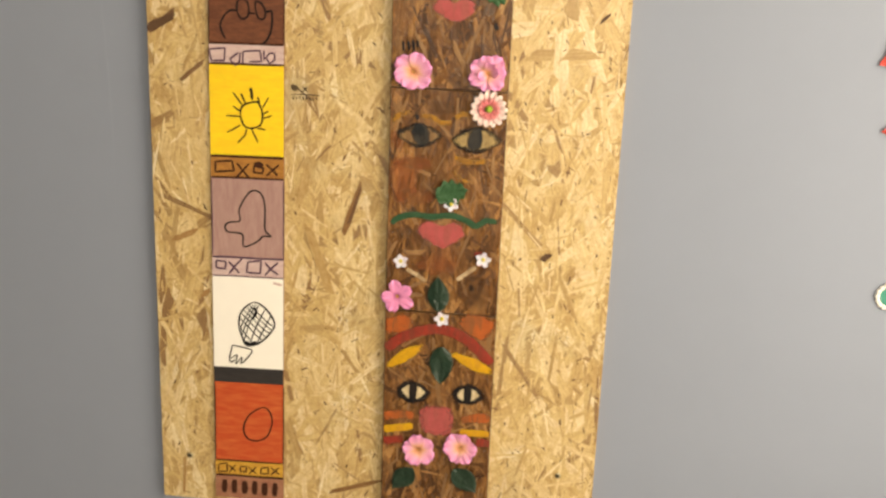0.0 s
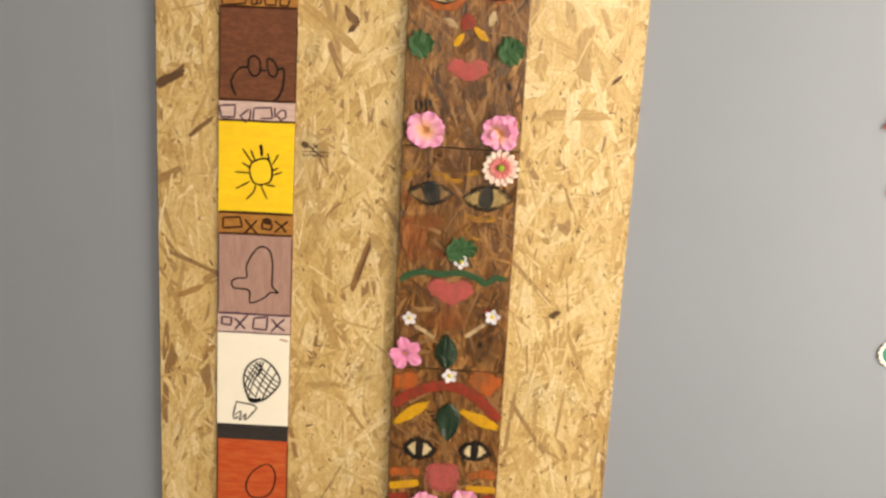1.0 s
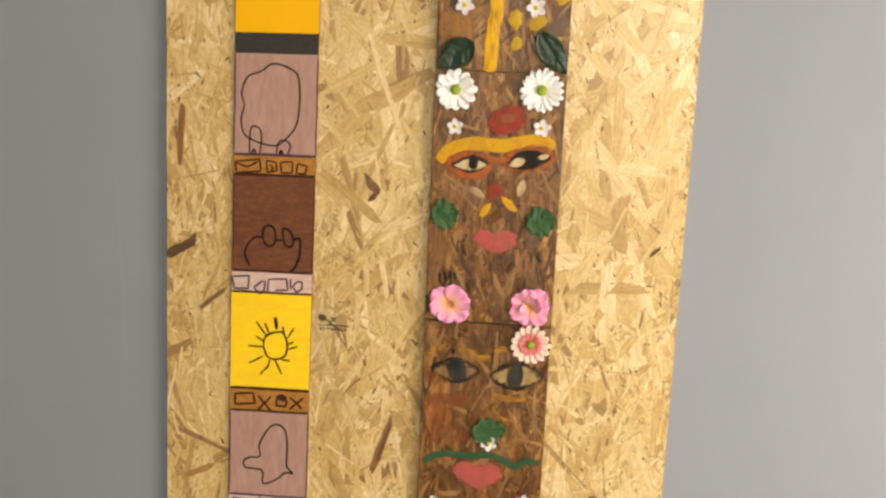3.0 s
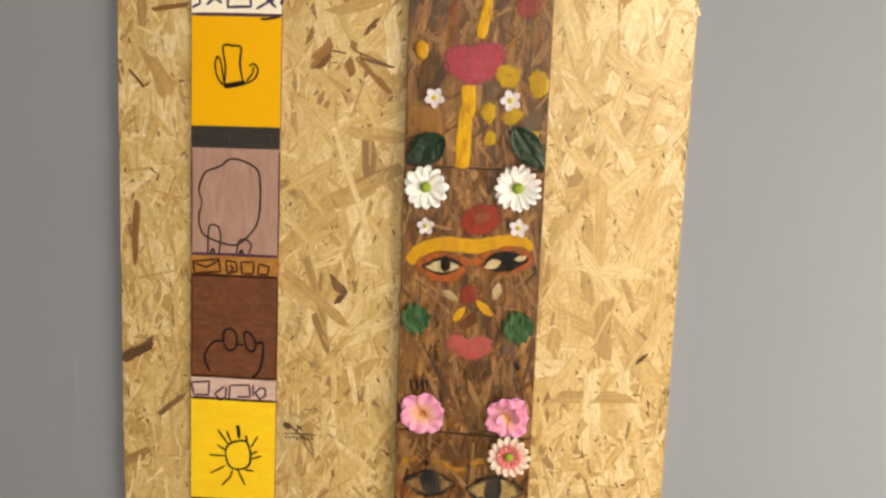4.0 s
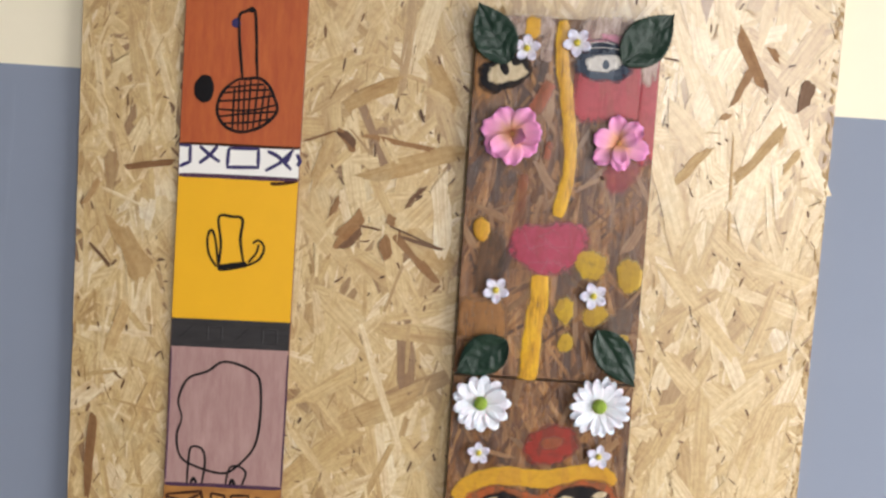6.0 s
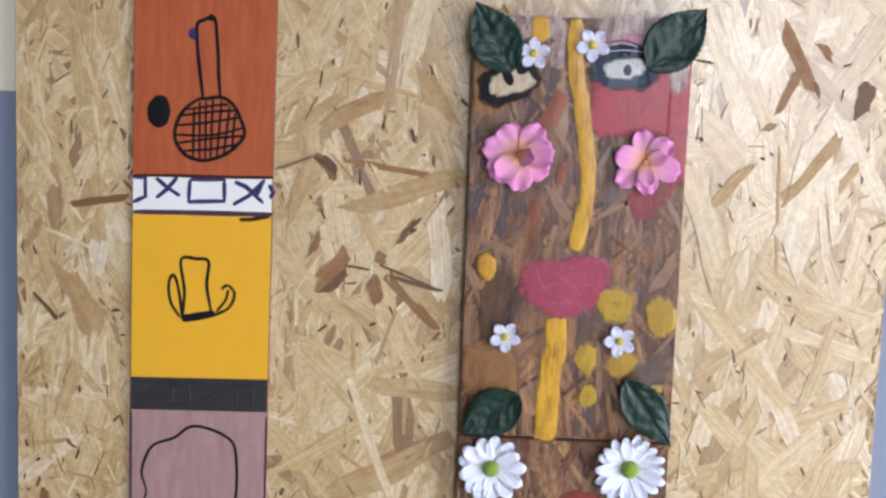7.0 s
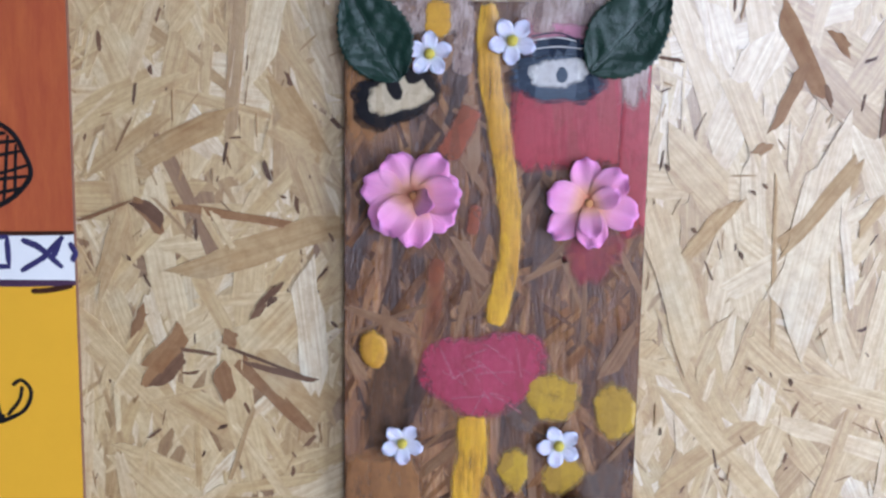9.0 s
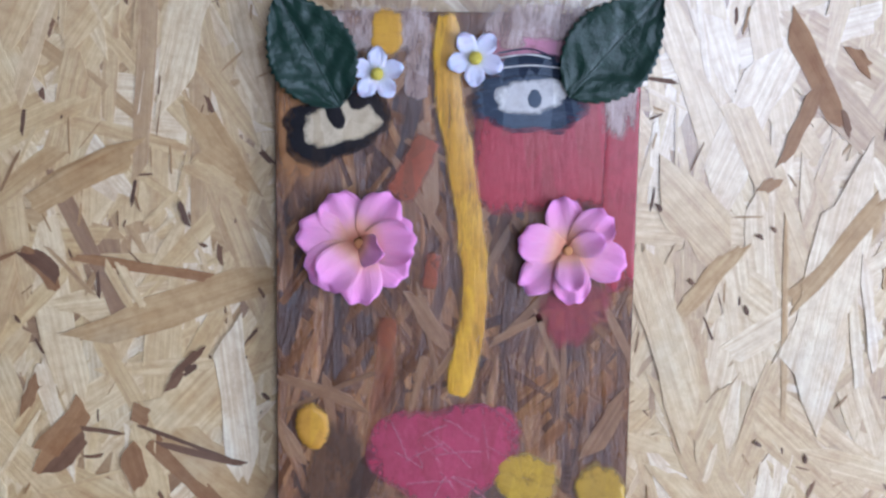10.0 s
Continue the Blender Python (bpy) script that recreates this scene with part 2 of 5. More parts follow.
P_EYETAN = dry_paint("yellowish_eye_paint", (0.38, 0.28, 0.13), (0.24, 0.15, 0.065), 0.36, 0.4, (120, 60, 120), 0.2, 0.95)
P_EYEBROWN = dry_paint("brown_eye_paint", (0.28, 0.18, 0.09), BROWN, 0.36, 0.4, (120, 60, 120), 0.2, 0.95)
P_REDTHIN = dry_paint("thin_crimson_wash", (0.40, 0.045, 0.07), (0.30, 0.06, 0.055), 0.42, 0.36, (260, 60, 50), 0.3, 0.6)
P_RUST = dry_paint("rust_paint", (0.36, 0.095, 0.042), (0.24, 0.085, 0.04), 0.36, 0.4, (150, 60, 90), 0.3, 0.78)
# pale pink for glints painted along scratches
P_GLINT = dry_paint("pale_glint_paint", (0.62, 0.24, 0.29), (0.48, 0.10, 0.16), 0.42, 0.25, (300, 60, 300), 0.5, 0.6, 0.6)
P_GREY = dry_paint("thin_grey_wash", (0.23, 0.175, 0.14), (0.17, 0.11, 0.08), 0.44, 0.4, (120, 60, 120), 0.2, 0.54)
P_BROW = dry_paint("dull_gold_paint", (0.48, 0.23, 0.03), BROWN, 0.40, 0.4, (60, 60, 220), 0.2, 0.81)
P_OLIVE = dry_paint("olive_yellow_paint", (0.62, 0.40, 0.025), (0.44, 0.26, 0.035), 0.36, 0.4, (90, 60, 90), 0.3, 0.80)
P_UMBER = dry_paint("umber_stain", (0.060, 0.030, 0.016), BROWN, 0.40, 0.4, (160, 60, 40), 0.3, 0.81)
P_UMBERTHIN = dry_paint("thin_umber_stain", (0.085, 0.035, 0.018), BROWN, 0.40, 0.4, (160, 60, 40), 0.3, 0.4)
P_AMBERWASH = dry_paint("thin_amber_wash", (0.40, 0.19, 0.06), (0.30, 0.14, 0.05), 0.38, 0.4, (160, 60, 40), 0.3, 0.68)
P_ORANGEWASH = dry_paint("thin_orange_wash", (0.40, 0.095, 0.028), (0.22, 0.085, 0.035), 0.47, 0.4, (150, 60, 60), 0.3, 0.48)


def petal_material(name, stops, rough=0.55, streak=0.18):
    """Fabric petal: its colour runs from the base to the tip."""
    m, N, L, b = material(name, rough, 0.3)
    uv = N.new("ShaderNodeUVMap").outputs[0]
    sep = N.new("ShaderNodeSeparateXYZ")
    L.new(uv, sep.inputs[0])
    col = ramp_node(N, L, sep.outputs[0], stops)
    g = noise_node(N, L, stretch(N, L, uv, (2.5, 26, 1)), 1.0, 4, 0.6)
    col = mix_node(N, L, ramp_node(N, L, g, [(0.4, streak * 2), (0.65, 0.0)]), col, mix_node(N, L, 1.0, col, (0.84, 0.70, 0.80), "MULTIPLY"))
    L.new(col, b.inputs["Base Color"])
    b.inputs["Sheen Weight"].default_value = 0.15
    b.inputs["Subsurface Weight"].default_value = 0.2
    b.inputs["Subsurface Radius"].default_value = (0.004, 0.002, 0.002)
    bump_node(N, L, b, g, 0.7, 0.0012)
    return m


F_PINK = petal_material("pink_petal", [(0.0, (0.66, 0.25, 0.12)), (0.20, (0.80, 0.42, 0.28)), (0.45, (0.84, 0.40, 0.56)), (1.0, (0.80, 0.31, 0.62))])
F_BRIGHT = petal_material("bright_pink_petal", [(0.0, (0.50, 0.12, 0.30)), (0.25, (0.78, 0.28, 0.52)), (1.0, (0.82, 0.31, 0.60))])
F_WHITE = petal_material("white_petal", [(0.0, (0.70, 0.74, 0.60)), (0.22, (0.85, 0.88, 0.96)), (1.0, (0.85, 0.89, 1.0))], 0.5, 0.06)
F_GERB = petal_material("blush_petal", [(0.0, (0.78, 0.22, 0.24)), (0.45, (0.82, 0.42, 0.42)), (0.62, (0.86, 0.66, 0.62)), (1.0, (0.87, 0.74, 0.69))])
F_GERBIN = petal_material("coral_petal", [(0.0, (0.70, 0.13, 0.17)), (1.0, (0.80, 0.30, 0.30))])
F_LILAC = petal_material("pale_lilac_petal", [(0.0, (0.74, 0.74, 0.62)), (0.3, (0.76, 0.76, 0.86)), (1.0, (0.72, 0.72, 0.88))], 0.5, 0.08)
M_EYE_Y = plain("yellow_flower_eye", (0.60, 0.50, 0.06), 0.6, 0.3, 0.3, 900, 0.8)
M_EYE_G = plain("green_flower_eye", (0.25, 0.37, 0.04), 0.6, 0.3, 0.3, 900, 0.8)
M_EYE_O = plain("ochre_flower_eye", (0.60, 0.28, 0.10), 0.6, 0.3, 0.3, 900, 0.8)


def leaf_material(name, dark, light, rough):
    m, N, L, b = material(name, rough, 0.4)
    uv = N.new("ShaderNodeUVMap").outputs[0]
    n = noise_node(N, L, stretch(N, L, uv, (9, 9, 1)), 1.0, 5, 0.65)
    L.new(mix_node(N, L, n, dark, light), b.inputs["Base Color"])
    f = noise_node(N, L, where(N), 130, 5, 0.6)
    bump_node(N, L, b, f, 0.6, 0.0018)
    return m


M_LEAF = leaf_material("dark_green_leaf", (0.006, 0.019, 0.013), (0.016, 0.046, 0.028), 0.33)
M_LEAF2 = leaf_material("green_fabric_leaf", (0.010, 0.055, 0.020), (0.028, 0.105, 0.038), 0.6)
M_STEEL, _n, _l, _b = material("zinc_screw", 0.35, 0.5)
_b.inputs["Metallic"].default_value = 1.0
_b.inputs["Base Color"].default_value = (0.42, 0.38, 0.27, 1)
M_GLASS, _n, _l, _b = material("window_glass", 0.02, 0.5)
_b.inputs["Transmission Weight"].default_value = 1.0
M_FRAME = plain("white_window_paint", (0.78, 0.78, 0.76), 0.4, 0.4, 0.04, 30, 0.05)
M_REDFELT = plain("red_crepe_paper", (0.62, 0.10, 0.09), 0.8, 0.2, 0.2, 200, 0.5)
M_TEAL = plain("teal_crepe_paper", (0.05, 0.28, 0.22), 0.8, 0.2, 0.2, 200, 0.5)
M_WHITEFELT = plain("white_tissue_paper", (0.80, 0.80, 0.78), 0.8, 0.2, 0.08, 200, 0.5)


# ---- mesh helpers ----
def mesh_object(name, verts, faces, mat, parent=None, uvs=None, smooth=False):
    me = bpy.data.meshes.new(name)
    me.from_pydata([tuple(v) for v in verts], [], faces)
    if uvs is not None:
        lay = me.uv_layers.new(name="UVMap")
        idx = np.empty(len(me.loops), dtype=np.int32)
        me.loops.foreach_get("vertex_index", idx)
        lay.data.foreach_set("uv", np.asarray(uvs, dtype=np.float32)[idx].ravel())
    if smooth:
        me.polygons.foreach_set("use_smooth", [True] * len(me.polygons))
    me.materials.append(mat)
    me.update()
    ob = new(name, me)
    ob.parent = parent
    return ob


def part(name, bm, mat, parent, label=""):
    me = bpy.data.meshes.new(name)
    bmesh.ops.recalc_face_normals(bm, faces=bm.faces)
    bm.to_mesh(me)
    bm.free()
    me.materials.append(mat)
    ob = new(name, me)
    ob.parent = parent
    return tagged(ob, label)


def box_bm(x0, x1, y0, y1, z0, z1, bevel=0.0):
    bm = bmesh.new()
    bmesh.ops.create_cube(bm, size=1)
    for v in bm.verts:
        v.co = Vector((x0 if v.co.x < 0 else x1, y0 if v.co.y < 0 else y1, z0 if v.co.z < 0 else z1))
    if bevel:
        bmesh.ops.bevel(bm, geom=bm.edges[:], offset=bevel, segments=2, affect="EDGES")
    return bm


def empty(name, m):
    ob = new(name)
    ob.empty_display_size = 0.02
    ob.matrix_basis = m
    return ob


def shell(fn, nu, nv, thick):
    """A closed thin sheet from fn(s, t) -> (x, y, z), with uv (s, t)."""
    V, U, F = [], [], []
    for k in (0, 1):
        for i in range(nu + 1):
            for j in range(nv + 1):
                s, t = i / nu, j / nv
                x, y, z = fn(s, t)
                V.append((x, y, z - k * thick))
                U.append((s, t))
    n = (nu + 1) * (nv + 1)
    a = lambda i, j: i * (nv + 1) + j
    for i in range(nu):
        for j in range(nv):
            q = (a(i, j), a(i + 1, j), a(i + 1, j + 1), a(i, j + 1))
            F.append(q)
            F.append(tuple(n + c for c in reversed(q)))
    rim = [a(i, 0) for i in range(nu + 1)] + [a(nu, j) for j in range(1, nv + 1)] + [a(i, nv) for i in range(nu - 1, -1, -1)] + [a(0, j) for j in range(nv - 1, 0, -1)]
    for p, q in zip(rim, rim[1:] + rim[:1]):
        F.append((q, p, n + p, n + q))
    return V, F, U


def dome(name, r, h, mat, parent, seg=14, z=0.0):
    """A low button with a rounded top."""
    V, F = [], []
    for i, (k, y) in enumerate(((1.0, 0.0), (0.98, 0.5), (0.75, 0.88), (0.35, 1.0))):
        V += [(r * k * math.cos(2 * math.pi * j / seg), r * k * math.sin(2 * math.pi * j / seg), z + h * y) for j in range(seg)]
    for i in range(3):
        F += [(i * seg + j, i * seg + (j + 1) % seg, (i + 1) * seg + (j + 1) % seg, (i + 1) * seg + j) for j in range(seg)]
    F.append(tuple(3 * seg + j for j in range(seg)))
    F.append(tuple(reversed(range(seg))))
    return mesh_object(name, V, F, mat, parent, smooth=True)


def strand_shape(rng, L, W):
    """The outline of one strand, along x: split ends, slightly wavy sides."""
    e0, e1 = rng.uniform(-0.7, 0.7) * W, rng.uniform(-0.7, 0.7) * W
    k0, k1 = rng.uniform(0.25, 1.0), rng.uniform(0.25, 1.0)
    e0, e1 = (max(-L * 0.2, min(L * 0.2, e)) for e in (e0, e1))
    bow = rng.gauss(0, 0.06) * W
    w = lambda: W / 2 * rng.uniform(0.72, 1.12)
    n = lambda: rng.uniform(0.02, 0.14) * min(W * 1.5, L * 0.3)
    a = L / 2
    return [(-a - e0, -W / 2 * k0), (-a * 0.6, -w() + bow), (-a * 0.15, -w() + bow), (a * 0.35, -w() + bow), (a * 0.75, -w()),
            (a + e1, -W / 2 * k1), (a + e1 * 0.4 - n(), -W * 0.14 * k1), (a + e1 * 0.1 + n(), W * 0.08 * k1), (a - e1 - n(), W / 2 * k1),
            (a * 0.6, w() + bow), (a * 0.2, w() + bow), (-a * 0.3, w() + bow), (-a * 0.7, w()), (-a + e0, W / 2 * k0), (-a + e0 * 0.4 + n(), W * 0.12 * k0), (-a - e0 * 0.3 - n(), -W * 0.1 * k0)]


def strand_layer(name, specs, mat, parent, area, rng, thick=0.0006):
    """Strands lying on an upright face. specs: x, z, length, width, angle, y of its middle, slope along, slope across. area: x0, x1, z0, z1."""
    V, F, U = [], [], []
    x0, x1, z0, z1 = area
    for x, z, L, W, ang, y, sa, sc in specs:
        out = strand_shape(rng, L, W)
        c, s = math.cos(ang), math.sin(ang)
        ou, ov = rng.uniform(0, 50), rng.uniform(0, 50)
        n, b = len(out), len(V)
        for k in (0, 1):
            for u, v in out:
                px, pz = x + u * c - v * s, z + u * s + v * c
                V.append((min(x1, max(x0, px)), y + sa * u + sc * v + k * thick, min(z1, max(z0, pz))))
                U.append((ou + u, ov + v))
        F.append(tuple(range(b, b + n)))
        F += [(b + (i + 1) % n, b + i, b + n + i, b + n + (i + 1) % n) for i in range(n)]
    return mesh_object(name, V, F, mat, parent, U)


def scatter(rng, count, area, lengths, widths, y, spread, slope):
    x0, x1, z0, z1 = area
    out = []
    for _ in range(count):
        L = rng.triangular(*lengths)
        W = min(L * 0.55, rng.triangular(*widths))
        ang = math.pi / 2 + (rng.gauss(0, 0.45) if rng.random() < 0.72 else rng.uniform(-1.57, 1.57))
        out.append((rng.uniform(x0, x1), rng.uniform(z0, z1), L, W, ang, y + rng.uniform(-spread, spread), rng.gauss(0, slope), rng.gauss(0, slope * 1.5)))
    return out


def smooth_line(pts, steps=6, curved=True):
    """Catmull-Rom through a few points."""
    if len(pts) < 3 or not curved:
        out = [tuple(pts[0])]
        for (ax, az), (bx, bz) in zip(pts, pts[1:]):
            out += [(ax + (bx - ax) * i / steps, az + (bz - az) * i / steps) for i in range(1, steps + 1)]
        return out
    closed = pts[0] == pts[-1]
    P = [pts[-2] if closed else pts[0]] + list(pts) + [pts[1] if closed else pts[-1]]
    out = []
    for i in range(1, len(P) - 2):
        for k in range(steps):
            t = k / steps
            out.append(tuple(0.5 * (2 * P[i][d] + (P[i + 1][d] - P[i - 1][d]) * t + (2 * P[i - 1][d] - 5 * P[i][d] + 4 * P[i + 1][d] - P[i + 2][d]) * t * t + (3 * P[i][d] - P[i - 1][d] - 3 * P[i + 1][d] + P[i + 2][d]) * t ** 3) for d in (0, 1)))
    return out + [tuple(pts[-1])]


DRAW = random.Random(5)


def stroke(name, pts, width, mat, parent, y, height=0.0003, taper=0.8, steps=6, label="", wobble=0.12, curved=True):
    """A brush or pen stroke lying on an upright face at y: a ribbon with a raised middle."""
    L = smooth_line(pts, steps, curved)
    n = len(L)
    V, F, U = [], [], []
    jit = [DRAW.gauss(0, 1) for _ in range(n + 4)]
    jit2 = [DRAW.gauss(0, 1) for _ in range(n + 4)]
    for i, (x, z) in enumerate(L):
        a, b = L[max(0, i - 1)], L[min(n - 1, i + 1)]
        dx, dz = b[0] - a[0], b[1] - a[1]
        d = math.hypot(dx, dz) or 1
        nx, nz = -dz / d, dx / d
        k = i / (n - 1)
        w = width / 2 * (1 - taper * max(0, 1 - min(k, 1 - k) * 9) ** 2) * 1.0
        wl = w * (1 + wobble * (jit[i] + jit[i + 1] + jit[i + 2]) / 2.4)
        wr = w * (1 + wobble * (jit2[i] + jit2[i + 1] + jit2[i + 2]) / 2.4)
        for q, h in ((-1, 0.0), (-0.8, 0.75), (0, 1.0), (0.8, 0.75), (1, 0.0)):
            w = wl if q < 0 else wr
            U.append((max(abs(q), 1 - min(k, 1 - k) * 14), k))
            V.append((x + nx * w * q, y - height * h, z + nz * w * q))
    for i in range(n - 1):
        F += [(i * 5 + j, i * 5 + j + 1, i * 5 + 6 + j, i * 5 + 5 + j) for j in range(4)]
    return tagged(mesh_object(name, V, F, mat, parent, U, True), label)


def blob(name, centre, rx, rz, mat, parent, y, angle=0.0, height=0.0006, wob=0.08, label="", square=1.0, heart=0.0, vee=0.25, point=0.0, within=(-9, 9)):
    """A dab of paint with an uneven outline, a little raised. heart: depth of a notch at the top; point: pointed left and right ends."""
    seg = 40
    ph = [DRAW.uniform(0, 6.28) for _ in range(4)]
    c, s = math.cos(angle), math.sin(angle)
    V, F, U = [], [], []
    for k, h in ((1.0, 0.0), (0.93, 0.7), (0.6, 1.0)):
        for j in range(seg):
            a = 2 * math.pi * j / seg
            r = 1 + wob * (0.5 * math.sin(2 * a + ph[0]) + 0.4 * math.sin(3 * a + ph[1]) + 0.3 * math.sin(7 * a + ph[2]) + 0.2 * math.sin(12 * a + ph[3]))
            ca, sa = math.cos(a), math.sin(a)
            if square != 1.0:
                ca, sa = math.copysign(abs(ca) ** square, ca), math.copysign(abs(sa) ** square, sa)
            if point:
                sa *= 1 - point * abs(ca) ** 2
            up = heart * math.exp(-(((a - math.pi / 2) / 0.35) ** 2))
            u, v = rx * r * k * ca, rz * k * (r * sa - up)
            if heart and sa < 0:
                u *= 1 - vee * abs(sa)
            V.append((min(within[1], max(within[0], centre[0] + u * c - v * s)), y - height * h, centre[1] + u * s + v * c))
            U.append((k, a))
    for i in (0, 1):
        F += [(i * seg + j, i * seg + (j + 1) % seg, (i + 1) * seg + (j + 1) % seg, (i + 1) * seg + j) for j in range(seg)]
    F.append(tuple(2 * seg + j for j in range(seg)))
    return tagged(mesh_object(name, V, F, mat, parent, U, True), label)


# ---- room ----
WALL_Y, PAINT_LINE = 0.010, 1.5165
wall = part("wall_north", box_bm(-2.4, 1.5, WALL_Y, WALL_Y + 0.2, -0.1, PAINT_LINE), M_WALL, None)
tagged(wall, "smooth wall painted blue-grey up to chest height", "wall", kind="structure")
upper = part("wall_north_upper", box_bm(-2.4, 1.5, WALL_Y + 0.0004, WALL_Y + 0.2, PAINT_LINE, 2.8), M_CREAM, None)
tagged(upper, "upper wall painted pale cream above the grey", "wall", kind="structure")


def wall_with_opening(name, axis, at, a0, a1, o0, o1, z0, z1):
    """A wall 0.2 thick across axis, from a0 to a1, with an opening from o0 to o1 and z0 to z1."""
    bm = bmesh.new()
    for b0, b1, h0, h1 in ((a0, o0, -0.1, 2.8), (o1, a1, -0.1, 2.8), (o0, o1, -0.1, z0), (o0, o1, z1, 2.8)):
        lo, hi = (at, at + 0.2)
        t = box_bm(lo, hi, b0, b1, h0, h1) if axis == "x" else box_bm(b0, b1, lo, hi, h0, h1)
        me = bpy.data.meshes.new("piece")
        t.to_mesh(me)
        t.free()
        bm.from_mesh(me)
        bpy.data.meshes.remove(me)
    return tagged(part(name, bm, M_UNSEEN_WALL, None), "unseen grey room wall with a window opening, darkened to limit bounce", "wall", kind="structure")


wall_with_opening("wall_east", "x", 1.5, -2.6, 0.010, -1.4, -0.25, 0.38, 1.78)
wall_with_opening("wall_south", "y", -4.0, -2.4, 3.6, 0.7, 2.3, 1.25, 2.45)
tagged(part("wall_east_return", box_bm(1.5, 3.4, -2.8, -2.6, -0.1, 2.8), M_UNSEEN_WALL, None), "unseen grey wall closing the widened room, darkened to limit bounce", "wall", kind="structure")
tagged(part("wall_far_east", box_bm(3.4, 3.6, -3.8, -2.6, -0.1, 2.8), M_UNSEEN_WALL, None), "unseen grey room wall, darkened to limit bounce", "wall", kind="structure")
# unseen west wall, given the blue-grey to lessen fill light
tagged(part("wall_west", box_bm(-2.6, -2.4, -4.0, 0.215, -0.1, 2.8), M_WALL, None), "unseen room wall, blue-grey to limit bounced light", "wall", kind="structure")
tagged(part("floor", box_bm(-2.6, 3.6, -4.0, 0.215, -0.2, 0.0), M_FLOOR, None), "plain brownish vinyl floor", "floor", kind="structure")
tagged(part("ceiling", box_bm(-2.6, 3.6, -4.0, 0.215, 2.7, 2.9), M_UNSEEN_WALL, None), "unseen grey ceiling, darkened to limit bounce", "ceiling", kind="structure")


def window(name, axis, at, o0, o1, z0, z1):
    w = empty(name, Matrix())
    tagged(w, "white-framed room window letting in daylight", "window", kind="structure")
    mid = (o0 + o1) / 2
    for b0, b1, h0, h1 in ((o0, o0 + 0.06, z0, z1), (o1 - 0.06, o1, z0, z1), (o0 + 0.06, o1 - 0.06, z0, z0 + 0.06), (o0 + 0.06, o1 - 0.06, z1 - 0.06, z1), (mid - 0.03, mid + 0.03, z0 + 0.06, z1 - 0.06)):
        part("window_frame", box_bm(at, at + 0.06, b0, b1, h0, h1, 0.004) if axis == "x" else box_bm(b0, b1, at, at + 0.06, h0, h1, 0.004), M_FRAME, w)
    for b0, b1 in ((o0 + 0.06, mid - 0.03), (mid + 0.03, o1 - 0.06)):
        p = part("pane", box_bm(at + 0.025, at + 0.031, b0, b1, z0 + 0.06, z1 - 0.06) if axis == "x" else box_bm(b0, b1, at + 0.025, at + 0.031, z0 + 0.06, z1 - 0.06), M_GLASS, w)
        p.visible_shadow = False


window("window_1", "x", 1.58, -1.4, -0.25, 0.38, 1.78)
window("window_2", "y", -3.94, 0.7, 2.3, 1.25, 2.45)

# uneven filled joint down the wall
def wall_joint():
    rng = random.Random(3)
    V, F, n = [], [], 60
    for i in range(n + 1):
        z = 0.75 + i * 0.75 / n
        x = -0.142 + 0.006 * math.sin(z * 9) + rng.uniform(-0.0008, 0.0008)
        h = 0.00018 * (0.6 + 0.4 * math.sin(z * 13 + 1))
        for dx, dy in ((-0.012, 0.0), (-0.003, -0.5 * h), (0.0, -h), (0.0016, 0.0)):
            V.append((x + dx, WALL_Y + dy - 0.0001, z))
    for i in range(n):
        F += [(i * 4 + j, i * 4 + j + 1, i * 4 + 5 + j, i * 4 + 4 + j) for j in range(3)]
    return tagged(mesh_object("wall_seam", V, F, M_WALL, None, smooth=True), "faint filled vertical joint in the grey wall", "wall seam", kind="structure")


wall_joint()

# ---- strand board ----
BX0, BX1, BZ0, BZ1 = -0.0790, 0.5374, 0.3725, 1.78
AREA = (BX0, BX1, BZ0, BZ1)
board = part("strand_board", box_bm(BX0, BX1, 0.0008, WALL_Y, BZ0, BZ1), M_CORE, None)
tagged(board, "tall pale strand board panel of pressed wood flakes on the wall", "board")
rng = random.Random(11)
for name, count, lengths, widths, y, mat, thick in (
        ("strand_field", 4600, (0.035, 0.16, 0.08), (0.004, 0.029, 0.012), 0.0003, M_OSB, 0.0006),
        ("narrow_strand_field", 2600, (0.025, 0.13, 0.055), (0.0015, 0.010, 0.0038), 0.0001, M_OSB, 0.0005),
        ("splinter_field", 1700, (0.006, 0.05, 0.016), (0.0006, 0.0045, 0.0014), -0.0003, M_OSB, 0.0005),
        # brown slivers drawn in place of cracks and the shadow lines along strands
        ("brown_splinter_field", 1500, (0.003, 0.020, 0.006), (0.0003, 0.0016, 0.0006), -0.0004, M_CRACK, 0.0004),
        # dark specks: bark flecks, and shaded gaps between strands drawn as colour
        ("bark_fleck_field", 1300, (0.0012, 0.013, 0.003), (0.0005, 0.003, 0.0009), -0.0004, M_DARK, 0.0004)):
    tagged(strand_layer(name, scatter(rng, count, AREA, lengths, widths, y, 0.0003, 0.0035), mat, board, AREA, rng, thick), kind="stuff")

EDGE = (BX1 - 0.0055, BX1, BZ0, BZ1)
tagged(strand_layer("edge_chip_field", scatter(rng, 260, EDGE, (0.002, 0.008, 0.004), (0.001, 0.003, 0.0016), -0.0005, 0.0002, 0.01), M_CORE, board, EDGE, rng, 0.0005), kind="stuff")

# ---- painted batten ----
SY = -0.0034


def batten_edge(z):
    """The batten leans a little: its side at height z."""
    return -0.001 + (z - 0.414) * 0.0055


